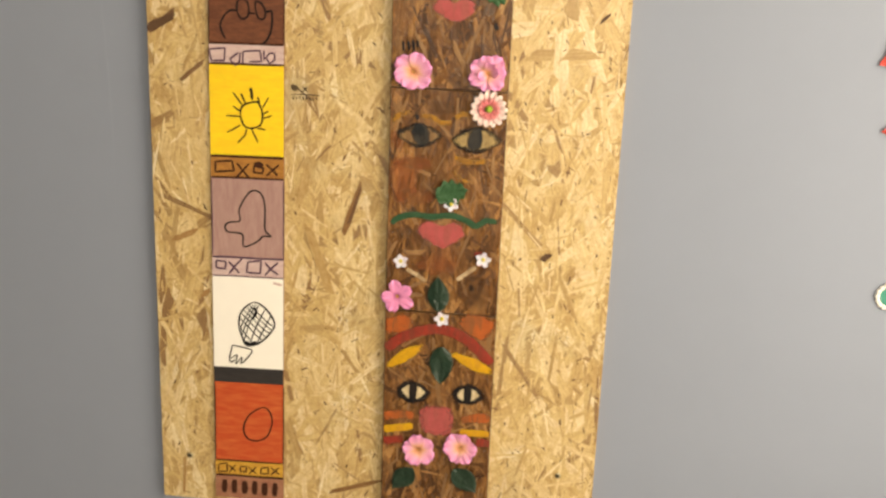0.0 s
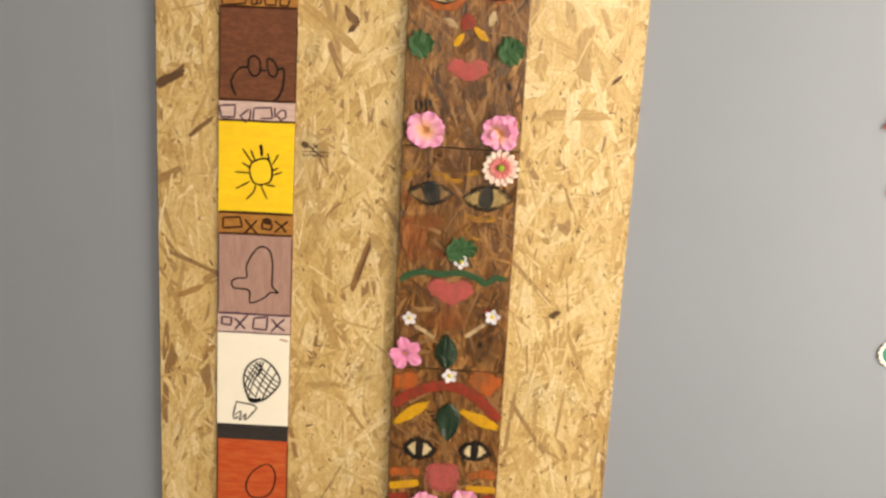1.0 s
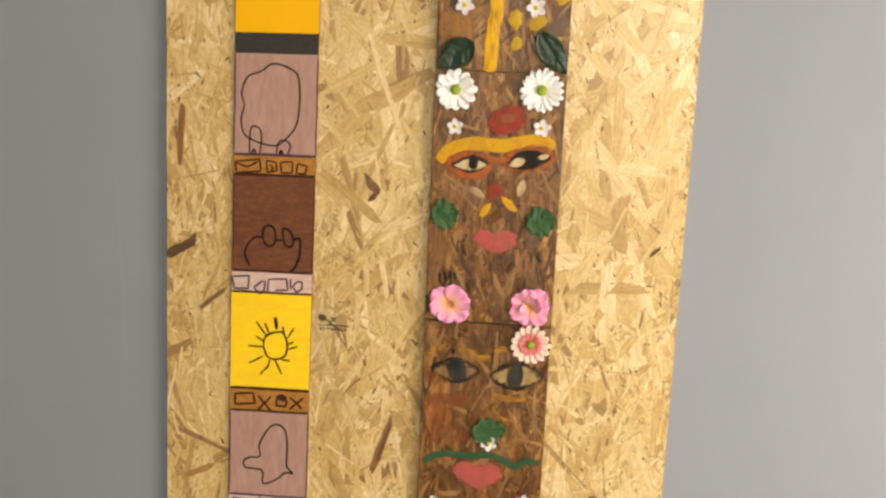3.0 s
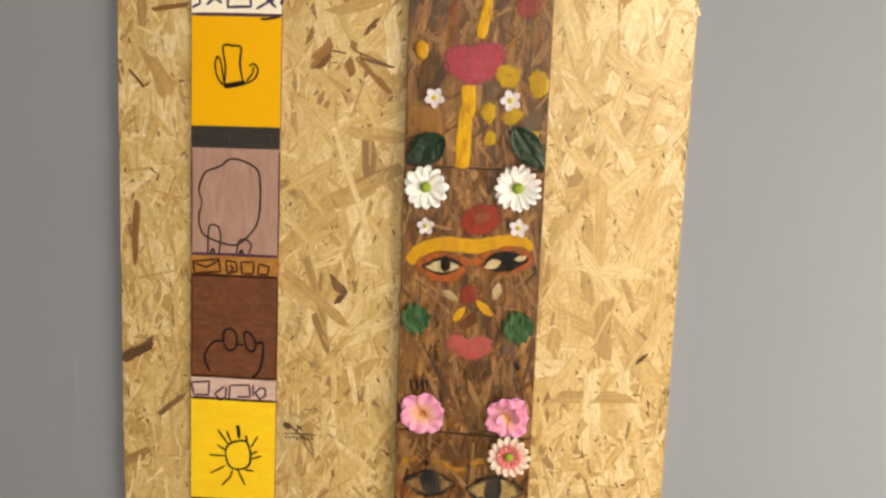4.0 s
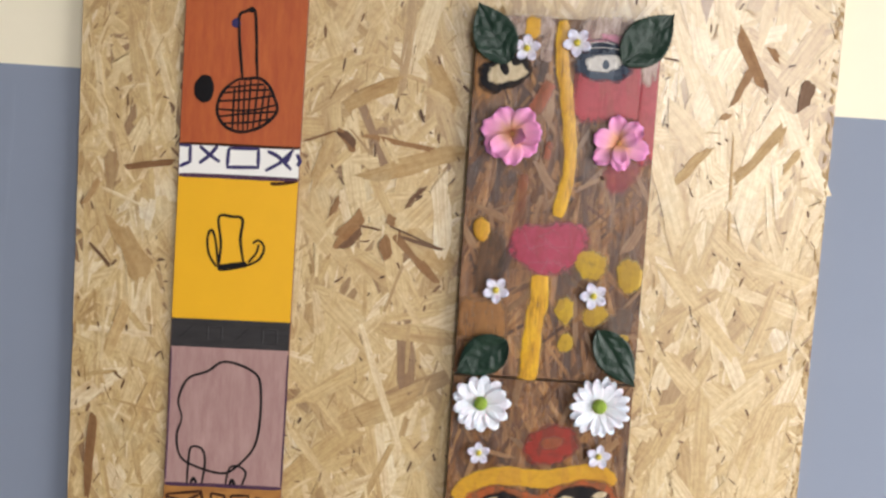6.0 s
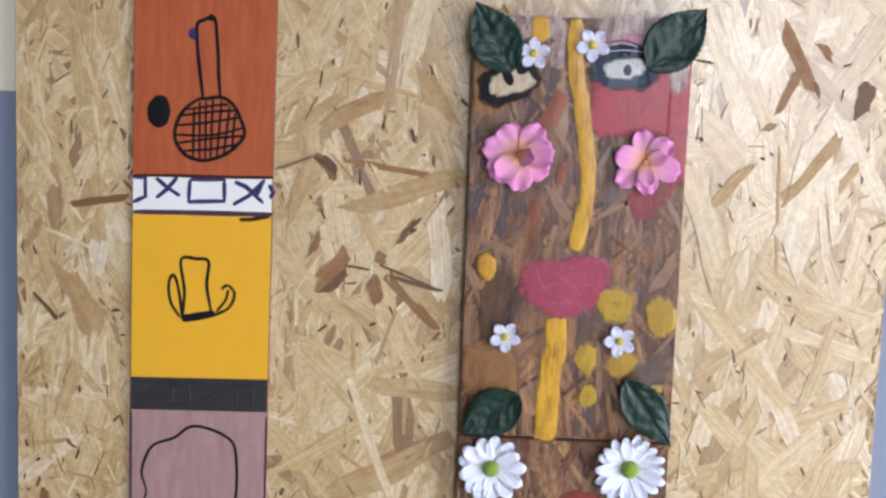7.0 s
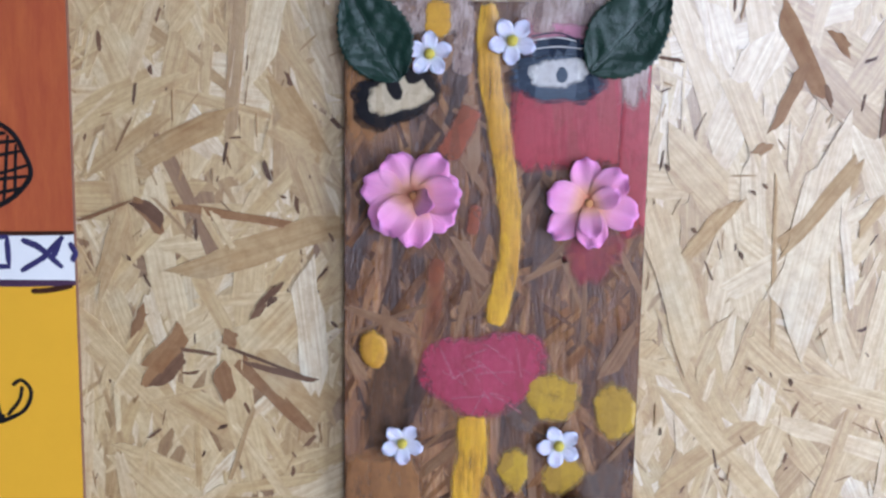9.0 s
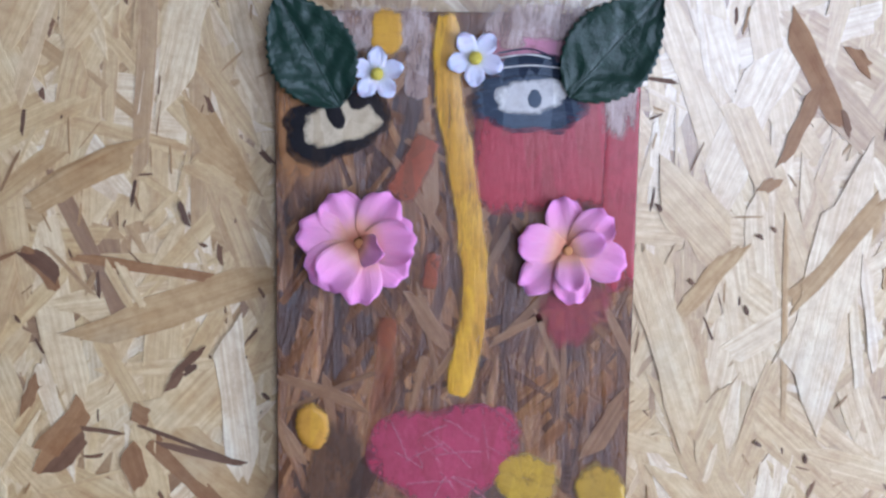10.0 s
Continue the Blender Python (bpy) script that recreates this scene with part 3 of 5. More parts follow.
def slab(name, z0, z1, y0, y1, mat, parent, grow=0.0, tilt=0.0, label=""):
    bm = box_bm(0, 1, y0, y1, 0, 1)
    for v in bm.verts:
        z = z1 if v.co.z > 0.5 else z0
        right = v.co.x > 0.5
        v.co.x = batten_edge(z) + (0.0998 + grow if right else -grow)
        v.co.z = z + (tilt if right else -tilt)
    return part(name, bm, mat, parent, label)


batten = slab("painted_batten", 0.380, 1.604, SY + 0.0003, -0.0006, M_BATTEN, None)
tagged(batten, "narrow wooden batten painted in coloured fields with marker drawings", "painted batten")
FIELDS = (
    (1.6040, M_ORANGE, "burnt orange field"), (1.4610, M_PAPERWHITE, "white band"), (1.4350, M_AMBER, "amber yellow field"), (1.3165, M_BLACKBAND, "black band"),
    (1.2925, M_MAUVE, "mauve field"), (1.1740, M_OCHRE, "ochre band"), (1.1500, M_CHOC, "chocolate brown field"), (1.0325, M_LILAC, "pale mauve band"),
    (1.0065, M_YELLOW, "bright yellow field"), (0.8847, M_OCHRE, "ochre band"), (0.8560, M_MAUVE, "mauve field"), (0.7450, M_LILAC, "pale lilac band"),
    (0.7182, M_PAPERWHITE, "white field"), (0.5845, M_BLACKBAND, "black band"), (0.5615, M_RED, "streaky red field"), (0.4395, M_GOLD, "golden ochre band"), (0.4160, M_NAME, "rusty brown band"),
)
for k, (z1, mat, what) in enumerate(FIELDS):
    z0 = FIELDS[k + 1][0] if k + 1 < len(FIELDS) else 0.3815
    slab("painted_field", z0, z1, SY - 0.0001, SY + 0.0004, mat, batten, -0.0006, 0.0010, what)

# ---- painted planks ----
PX0, PX1, PY = 0.2414, 0.3912, -0.0105
SEAMS = (0.3905, 0.6883, 0.9889, 1.2847, 1.5803)
panels = []
for i, what in enumerate(("a pink nose and slit eyes", "a green line and a red heart", "an orange eye mask and rose lips", "a yellow stripe and a raspberry heart")):
    z0, z1 = SEAMS[i], SEAMS[i + 1]
    p = part("painted_plank", box_bm(PX0, PX1, PY + 0.0012, -0.0006, z0 + 0.0006, z1 - 0.0006, 0.001), M_STAIN_CORE, None)
    tagged(p, "brown-varnished plank with " + what, "painted plank", "totem planks")
    r2 = random.Random(40 + i)
    ar = (PX0 + 0.0006, PX1 - 0.0006, z0 + 0.0012, z1 - 0.0012)
    tagged(strand_layer("stained_strand_field", scatter(r2, 380, ar, (0.02, 0.12, 0.06), (0.003, 0.022, 0.009), PY + 0.0005, 0.0002, 0.003) + scatter(r2, 420, ar, (0.012, 0.09, 0.035), (0.001, 0.008, 0.003), PY + 0.0003, 0.0002, 0.003), M_STAIN, p, ar, r2), kind="stuff")
    panels.append(p)

# ---- marker drawings on the batten ----
INK = SY - 0.0002


def ink(pts, width=0.0017, mat=M_MARK, name="marker_line", steps=5):
    return stroke(name, pts, width * 1.4, mat, batten, INK, 0.00022, 0.3, steps, wobble=0.1, curved=steps > 4)


def rule(z, mat, width=0.0018, slope=0.002):
    """A ruled line across the batten, drawn by hand."""
    x = batten_edge(z)
    ink([(x + 0.001, z - slope / 2), (x + 0.035, z + 0.0004 - slope / 4), (x + 0.07, z - 0.0003 + slope / 4), (x + 0.0995, z + slope / 2)], width, mat, "ruled_line")


for z, mat, w in ((1.4613, M_BROWNMARK, 0.0016), (1.4355, M_PURPLE, 0.0024), (1.1742, M_PURPLE, 0.0024), (1.1503, M_BROWNMARK, 0.0024), (1.0330, M_BROWNMARK, 0.0022),
                  (1.0068, M_BROWNMARK, 0.0022), (0.8850, M_BROWNMARK, 0.0026), (0.8562, M_BROWNMARK, 0.0022), (0.7452, M_PURPLE, 0.0020), (0.7185, M_PURPLE, 0.0014), (0.4400, M_BROWNMARK, 0.0018), (0.4165, M_BROWNMARK, 0.0026)):
    rule(z, mat, w)
for z0, z1, mat in ((1.034, 1.149, M_BROWNMARK), (0.747, 0.854, M_PURPLE), (1.177, 1.290, M_PURPLE), (0.441, 0.559, M_BROWNMARK)):
    for off in (0.0012, 0.0992):
        ink([(batten_edge(z0) + off, z0), (batten_edge((z0 + z1) / 2) + off + 0.0003, (z0 + z1) / 2), (batten_edge(z1) + off, z1)], 0.0011, mat, "field_outline")

# hanging lamp with a chequered bowl, on the orange field
ink([(0.0542, 1.5168), (0.0523, 1.5318), (0.0501, 1.5508), (0.0495, 1.5665), (0.0544, 1.5697), (0.0592, 1.5721), (0.0624, 1.5690), (0.0643, 1.5494), (0.0652, 1.5320), (0.0664, 1.5178)], 0.0019)
blob("marker_dot", (0.0473, 1.5602), 0.0040, 0.0038, M_BLUEMARK, batten, INK, height=0.0002)
blob("marker_dot", (0.0592, 1.5716), 0.0024, 0.0024, M_MARK, batten, INK, height=0.0002)
blob("marker_spot", (0.0234, 1.5058), 0.0080, 0.0118, M_MARK, batten, INK, -0.08, 0.0002, 0.06)
ink([(0.0496, 1.5143), (0.0389, 1.5045), (0.0345, 1.4900), (0.0393, 1.4788), (0.0490, 1.4733), (0.0605, 1.4735), (0.0736, 1.4795), (0.0835, 1.4909), (0.0811, 1.5021), (0.0755, 1.5123), (0.0675, 1.5170), (0.0577, 1.5160), (0.0496, 1.5143)], 0.0019)
for seg in ([(0.0372, 1.5029), (0.0576, 1.5064), (0.0779, 1.5084)], [(0.0355, 1.4964), (0.0575, 1.4992), (0.0811, 1.5037)], [(0.0345, 1.4900), (0.0607, 1.4905), (0.0827, 1.4965)], [(0.0353, 1.4839), (0.0606, 1.4881), (0.0827, 1.4909)], [(0.0401, 1.4788), (0.0606, 1.4808), (0.0802, 1.4852)], [(0.0430, 1.5078), (0.0609, 1.5110), (0.0723, 1.5123)],
            [(0.0482, 1.5095), (0.0477, 1.4741)], [(0.0520, 1.5135), (0.0523, 1.4742)], [(0.0564, 1.5144), (0.0564, 1.4735)], [(0.0613, 1.5158), (0.0601, 1.4735)], [(0.0675, 1.5162), (0.0646, 1.4744)], [(0.0731, 1.5115), (0.0695, 1.4778)], [(0.0771, 1.5068), (0.0752, 1.4811)]):
    ink(seg, 0.0013)

# band of squares and crosses on white
for seg in ([(0.0047, 1.4594), (0.0140, 1.4591), (0.0143, 1.4458), (0.0057, 1.4415)], [(0.0217, 1.4590), (0.0298, 1.4526), (0.0388, 1.4471)], [(0.0365, 1.4601), (0.0298, 1.4518), (0.0219, 1.4451)], [(0.0458, 1.4587), (0.0701, 1.4600), (0.0703, 1.4445), (0.0450, 1.4432), (0.0458, 1.4587)],
            [(0.0775, 1.4585), (0.0864, 1.4546), (0.0978, 1.4443)], [(0.0987, 1.4606), (0.0880, 1.4490), (0.0765, 1.4422)], [(0.0832, 1.4570), (0.0929, 1.4491), (0.0971, 1.4589)], [(0.1020, 1.4574), (0.1047, 1.4518), (0.1027, 1.4477)]):
    ink(seg, 0.0021, M_BLUEMARK, steps=4)
ink([(0.0813, 1.4317), (0.0928, 1.4328), (0.1027, 1.4354)], 0.0021, M_BROWNMARK)

# faint symbols drawn black on the black band
for a in range(4):
    x, z = batten_edge(1.305) + 0.014 + 0.023 * a, 1.3045
    ink([(x - 0.006, z - 0.006), (x + 0.006, z - 0.006), (x + 0.006, z + 0.006), (x - 0.006, z + 0.006), (x - 0.006, z - 0.006)] if a % 2 else [(x - 0.006, z - 0.006), (x + 0.006, z + 0.006)], 0.0012, M_BLACKBAND, steps=3)

# cup with two handles on the amber field
ink([(0.0412, 1.3594), (0.0427, 1.3803), (0.0401, 1.4016), (0.0507, 1.4027), (0.0597, 1.4011), (0.0586, 1.3836), (0.0624, 1.3631)], 0.0017)
ink([(0.0396, 1.3604), (0.0330, 1.3709), (0.0314, 1.3840), (0.0345, 1.3907), (0.0381, 1.3822), (0.0412, 1.3605)], 0.0015)
ink([(0.0624, 1.3620), (0.0744, 1.3683), (0.0785, 1.3784), (0.0737, 1.3846), (0.0690, 1.3817)], 0.0015)
ink([(0.0656, 1.3655), (0.0720, 1.3736), (0.0739, 1.3814)], 0.0014)
ink([(0.0408, 1.3594), (0.0524, 1.3613), (0.0646, 1.3639)], 0.0040)

# round body with two feet on the mauve field
ink([(0.0163, 1.2311), (0.0128, 1.2459), (0.0200, 1.2645), (0.0361, 1.2717), (0.0478, 1.2803), (0.0629, 1.2791), (0.0783, 1.2706), (0.0820, 1.2542), (0.0818, 1.2301), (0.0778, 1.2086), (0.0634, 1.1910), (0.0514, 1.1852), (0.0299, 1.1896), (0.0162, 1.1977), (0.0126, 1.2157), (0.0163, 1.2311)], 0.0015)
ink([(0.0227, 1.1737), (0.0232, 1.1908), (0.0250, 1.2057), (0.0341, 1.2053), (0.0374, 1.1942), (0.0352, 1.1746)], 0.0014)
ink([(0.0556, 1.1763), (0.0585, 1.1902), (0.0663, 1.1919), (0.0722, 1.1867), (0.0692, 1.1758)], 0.0014)
ink([(0.0260, 1.1751), (0.0281, 1.1798), (0.0306, 1.1754)], 0.0018)
ink([(0.0590, 1.1754), (0.0611, 1.1801), (0.0631, 1.1757)], 0.0018)
# band of little boxes
for seg in ([(0.0058, 1.1643), (0.0354, 1.1685), (0.0370, 1.1542), (0.0074, 1.1506), (0.0058, 1.1643)], [(0.0434, 1.1673), (0.0548, 1.1659), (0.0564, 1.1557), (0.0451, 1.1532), (0.0434, 1.1673)], [(0.0605, 1.1664), (0.0753, 1.1671), (0.0747, 1.1542), (0.0621, 1.1539), (0.0605, 1.1664)], [(0.0810, 1.1657), (0.0925, 1.1632), (0.0906, 1.1539), (0.0803, 1.1542), (0.0810, 1.1657)], [(0.0481, 1.1631), (0.0517, 1.1588), (0.0496, 1.1552)], [(0.0071, 1.1621), (0.0209, 1.1586), (0.0355, 1.1667)]):
    ink(seg, 0.0018, M_BROWNMARK, steps=3)

# paw shape on the chocolate field
ink([(0.0250, 1.0382), (0.0187, 1.0537), (0.0240, 1.0671), (0.0319, 1.0741), (0.0399, 1.0744)], 0.0019)
ink([(0.0412, 1.0721), (0.0418, 1.0862), (0.0497, 1.0892), (0.0557, 1.0827), (0.0551, 1.0686), (0.0472, 1.0644), (0.0412, 1.0721)], 0.0019)
ink([(0.0561, 1.0722), (0.0642, 1.0718)], 0.0017)
ink([(0.0652, 1.0765), (0.0659, 1.0871), (0.0729, 1.0842), (0.0779, 1.0753), (0.0760, 1.0657), (0.0690, 1.0663), (0.0652, 1.0765)], 0.0019)
ink([(0.0779, 1.0734), (0.0859, 1.0748), (0.0856, 1.0548), (0.0804, 1.0403), (0.0727, 1.0325)], 0.0021)
for seg in ([(0.0034, 1.0240), (0.0243, 1.0263), (0.0232, 1.0103), (0.0062, 1.0095), (0.0034, 1.0240)], [(0.0418, 1.0215), (0.0306, 1.0122), (0.0378, 1.0045), (0.0434, 1.0098), (0.0442, 1.0217)], [(0.0483, 1.0232), (0.0475, 1.0077)], [(0.0483, 1.0232), (0.0707, 1.0252), (0.0724, 1.0112), (0.0562, 1.0102)], [(0.0753, 1.0256), (0.0758, 1.0126)], [(0.0835, 1.0228), (0.0779, 1.0164), (0.0828, 1.0097), (0.0896, 1.0139), (0.0893, 1.0221), (0.0835, 1.0228)]):
    ink(seg, 0.0017, M_PURPLE, steps=4)

# sun on the yellow field
ink([(0.0434, 0.9413), (0.0468, 0.9527), (0.0599, 0.9582), (0.0680, 0.9571), (0.0727, 0.9445), (0.0710, 0.9299), (0.0595, 0.9237), (0.0481, 0.9270), (0.0434, 0.9413)], 0.0018)
for seg in ([(0.0468, 0.9527), (0.0341, 0.9696)], [(0.0501, 0.9561), (0.0448, 0.9686)], [(0.0593, 0.9608), (0.0578, 0.9757)], [(0.0696, 0.9524), (0.0671, 0.9656)], [(0.0735, 0.9519), (0.0810, 0.9651)], [(0.0734, 0.9429), (0.0809, 0.9475)], [(0.0743, 0.9375), (0.0857, 0.9420)], [(0.0660, 0.9238), (0.0765, 0.9228)], [(0.0578, 0.9233), (0.0665, 0.9053)],
            [(0.0513, 0.9223), (0.0495, 0.9141), (0.0395, 0.9031)], [(0.0432, 0.9267), (0.0256, 0.9166)], [(0.0427, 0.9386), (0.0244, 0.9386)], [(0.0441, 0.9452), (0.0338, 0.9513)]):
    ink(seg, 0.0016, M_MARK, steps=3)
ink([(0.0575, 0.9766), (0.0587, 0.9693), (0.0593, 0.9620)], 0.0028)
for seg in ([(0.0086, 0.8765), (0.0309, 0.8785), (0.0340, 0.8655), (0.0083, 0.8623), (0.0086, 0.8765)], [(0.0374, 0.8756), (0.0472, 0.8646), (0.0554, 0.8552)], [(0.0540, 0.8760), (0.0456, 0.8662), (0.0371, 0.8564)], [(0.0605, 0.8737), (0.0737, 0.8712), (0.0720, 0.8638), (0.0604, 0.8645), (0.0605, 0.8737)], [(0.0771, 0.8764), (0.0869, 0.8687), (0.0924, 0.8618)], [(0.0945, 0.8765), (0.0852, 0.8686), (0.0769, 0.8608)]):
    ink(seg, 0.0022, M_BROWNMARK, steps=3)
ink([(0.0615, 0.8738), (0.0672, 0.8768), (0.0727, 0.8728)], 0.0042, M_BROWNMARK)

# bell-like outline on the lower mauve field
ink([(0.0406, 0.7970), (0.0398, 0.8122), (0.0484, 0.8296), (0.0585, 0.8397), (0.0701, 0.8361), (0.0749, 0.8212), (0.0748, 0.8009), (0.0753, 0.7857), (0.0829, 0.7776), (0.0729, 0.7776), (0.0644, 0.7695), (0.0458, 0.7613), (0.0436, 0.7784), (0.0241, 0.7805), (0.0202, 0.7888), (0.0278, 0.7944), (0.0406, 0.7970)], 0.0017)
for seg in ([(0.0071, 0.7390), (0.0206, 0.7383), (0.0194, 0.7278), (0.0069, 0.7286), (0.0071, 0.7390)], [(0.0240, 0.7385), (0.0323, 0.7304), (0.0389, 0.7229)], [(0.0426, 0.7433), (0.0323, 0.7322), (0.0247, 0.7212)], [(0.0509, 0.7397), (0.0694, 0.7424), (0.0675, 0.7243), (0.0490, 0.7247), (0.0509, 0.7397)], [(0.0744, 0.7403), (0.0827, 0.7306), (0.0927, 0.7244)], [(0.0928, 0.7416), (0.0827, 0.7323), (0.0742, 0.7220)]):
    ink(seg, 0.0020, M_PURPLE, steps=4)
ink([(0.0859, 0.7117), (0.0977, 0.7098)], 0.0025, M_LILAC)

# chequered balloon with a basket on the white field
ink([(0.0569, 0.6816), (0.0415, 0.6681), (0.0371, 0.6500), (0.0409, 0.6324), (0.0476, 0.6185), (0.0631, 0.6216), (0.0769, 0.6334), (0.0872, 0.6503), (0.0805, 0.6675), (0.0688, 0.6790), (0.0569, 0.6816)], 0.0019)
for seg in ([(0.0449, 0.6694), (0.0719, 0.6437), (0.0803, 0.6390)], [(0.0396, 0.6573), (0.0615, 0.6340), (0.0700, 0.6275)], [(0.0518, 0.6777), (0.0787, 0.6532), (0.0855, 0.6501)], [(0.0377, 0.6447), (0.0546, 0.6245)], [(0.0654, 0.6787), (0.0514, 0.6493), (0.0443, 0.6255)], [(0.0738, 0.6730), (0.0599, 0.6428), (0.0528, 0.6207)], [(0.0822, 0.6641), (0.0701, 0.6400), (0.0631, 0.6234)], [(0.0569, 0.6781), (0.0429, 0.6522), (0.0394, 0.6430)], [(0.0610, 0.6790), (0.0470, 0.6500), (0.0415, 0.6330)], [(0.0420, 0.6640), (0.0665, 0.6390), (0.0755, 0.6330)], [(0.0485, 0.6740), (0.0760, 0.6485), (0.0830, 0.6440)]):
    ink(seg, 0.0013)
ink([(0.0442, 0.6237), (0.0528, 0.6207), (0.0614, 0.6243)], 0.0034)
ink([(0.0549, 0.6567), (0.0619, 0.6679), (0.0586, 0.6747)], 0.0026)
ink([(0.0269, 0.6169), (0.0544, 0.6118), (0.0473, 0.5986), (0.0403, 0.5908)], 0.0015)
ink([(0.0276, 0.6169), (0.0232, 0.5985), (0.0248, 0.5913), (0.0300, 0.5954)], 0.0015)
ink([(0.0249, 0.5968), (0.0336, 0.6029), (0.0317, 0.5893), (0.0405, 0.5999), (0.0386, 0.5899)], 0.0013)

# egg outline on the red field
ink([(0.0691, 0.5261), (0.0515, 0.5141), (0.0417, 0.4945), (0.0457, 0.4778), (0.0598, 0.4734), (0.0757, 0.4824), (0.0828, 0.5038), (0.0795, 0.5203), (0.0691, 0.5261)], 0.0017)
for seg in ([(0.0042, 0.4320), (0.0167, 0.4351), (0.0165, 0.4215), (0.0039, 0.4203), (0.0042, 0.4320)], [(0.0195, 0.4315), (0.0290, 0.4227)], [(0.0291, 0.4331), (0.0193, 0.4206)], [(0.0362, 0.4311), (0.0451, 0.4319), (0.0443, 0.4229), (0.0350, 0.4232), (0.0362, 0.4311)], [(0.0480, 0.4310), (0.0592, 0.4216)], [(0.0593, 0.4321), (0.0485, 0.4206)], [(0.0664, 0.4312), (0.0771, 0.4329), (0.0763, 0.4232), (0.0656, 0.4222), (0.0664, 0.4312)], [(0.0806, 0.4333), (0.0929, 0.4236)], [(0.0930, 0.4344), (0.0805, 0.4217)]):
    ink(seg, 0.0017, M_BROWNMARK, steps=3)
# writing that is kept unread: plain bars
for a in range(6):
    x = batten_edge(0.392) + 0.013 + a * 0.0148
    ink([(x, 0.3880), (x + 0.0008, 0.4085 + 0.001 * (a % 2))], 0.0060, M_BROWNMARK, "writing_bar", 3)

# ---- paint on the planks ----
PAINT = PY - 0.0003
low_plank, heart_plank, mask_plank, top_plank = panels


def dab(where_, rx, rz, mat, plank, level=0, angle=0.0, name="paint_dab", **more):
    return blob(name, where_, rx, rz, mat, plank, PAINT - 0.00012 * level, angle, 0.00018, within=(PX0 + 0.0006, PX1 - 0.0006), **more)


def brush(pts, width, mat, plank, level=0, taper=0.6, name="brush_stroke", height=0.0006):
    return stroke(name, pts, width, mat, plank, PAINT - 0.00012 * level, height * 0.3, taper, 6, wobble=0.06)


# top plank
dab((0.3557, 1.5233), 0.0350, 0.0260, P_REDWASH, top_plank, 0, name="red_wash", square=0.5, wob=0.12)
dab((0.3848, 1.5134), 0.0085, 0.0500, P_REDWASH, top_plank, 1, name="red_wash", square=0.5, wob=0.08)
# pink paint plus the pinkish reflection at the plank's top, painted together
dab((0.3476, 1.5635), 0.0240, 0.0120, P_PINKHAZE, top_plank, 1, name="pink_haze_wash", square=0.6, wob=0.1)
# white washes carry the bright sheen across the plank's top as colour
dab((0.3490, 1.5761), 0.0230, 0.0085, P_SHEENWASH, top_plank, 2, name="white_sheen", square=0.6, wob=0.12)
dab((0.2832, 1.5728), 0.0240, 0.0090, P_SHEENWASH, top_plank, 1, name="white_sheen", square=0.6, wob=0.15)
dab((0.2870, 1.5710), 0.0065, 0.0100, P_YELH, top_plank, 2, name="yellow_dab", square=0.7)
brush([(0.2995, 1.5785), (0.2998, 1.5640), (0.2990, 1.5440)], 0.0110, P_SHEENWASH, top_plank, 1, 0.6, "white_sheen")
brush([(0.3370, 1.5785), (0.3375, 1.5720), (0.3380, 1.5650)], 0.0120, P_SHEENWASH, top_plank, 2, 0.6, "white_sheen")
dab((0.3829, 1.5481), 0.0080, 0.0200, P_SHEENWASH, top_plank, 2, name="white_sheen", square=0.6, wob=0.15)
dab((0.3658, 1.4575), 0.0170, 0.0150, P_REDTHIN, top_plank, 1, name="red_wash", wob=0.2)
brush([(0.3113, 1.5793), (0.3117, 1.5592), (0.3135, 1.5386), (0.3178, 1.5198), (0.3207, 1.5008), (0.3232, 1.4818), (0.3242, 1.4625), (0.3225, 1.4431), (0.3194, 1.4290), (0.3172, 1.4200)], 0.0128, P_YEL, top_plank, 3, 0.5, "yellow_stripe", 0.0011)
brush([(0.3046, 1.5290), (0.2998, 1.5185), (0.2916, 1.5041)], 0.0125, P_RUST, top_plank, 1, 0.3, "orange_stroke")
dab((0.2525, 1.5414), 0.0140, 0.0330, P_AMBERWASH, top_plank, 0, 0.0, name="amber_wash", square=0.6, wob=0.1)
brush([(0.3072, 1.4814), (0.3062, 1.4737), (0.3051, 1.4660)], 0.0070, P_RUST, top_plank, 1, 0.7, "orange_stroke")
brush([(0.2885, 1.4543), (0.2872, 1.4350), (0.2841, 1.4104), (0.2827, 1.3955)], 0.0095, P_ORANGEWASH, top_plank, 0, 0.6, "orange_wash")
dab((0.2604, 1.3320), 0.0270, 0.0190, P_AMBERWASH, top_plank, 0, 0.0, name="amber_wash", square=0.45, wob=0.06)
dab((0.2653, 1.3799), 0.0120, 0.0300, P_UMBER, top_plank, 0, -0.12, name="dark_wash", square=0.6)
dab((0.3122, 1.3952), 0.0330, 0.0245, P_PINK, top_plank, 2, 0.16, name="raspberry_heart", heart=0.2, wob=0.05)
dab((0.3290, 1.4045), 0.0140, 0.0135, P_PINK, top_plank, 1, 0.0, name="raspberry_wash", wob=0.2)
# thin pale strokes paint the glints on the heart's scratched surface
scr = random.Random(8)
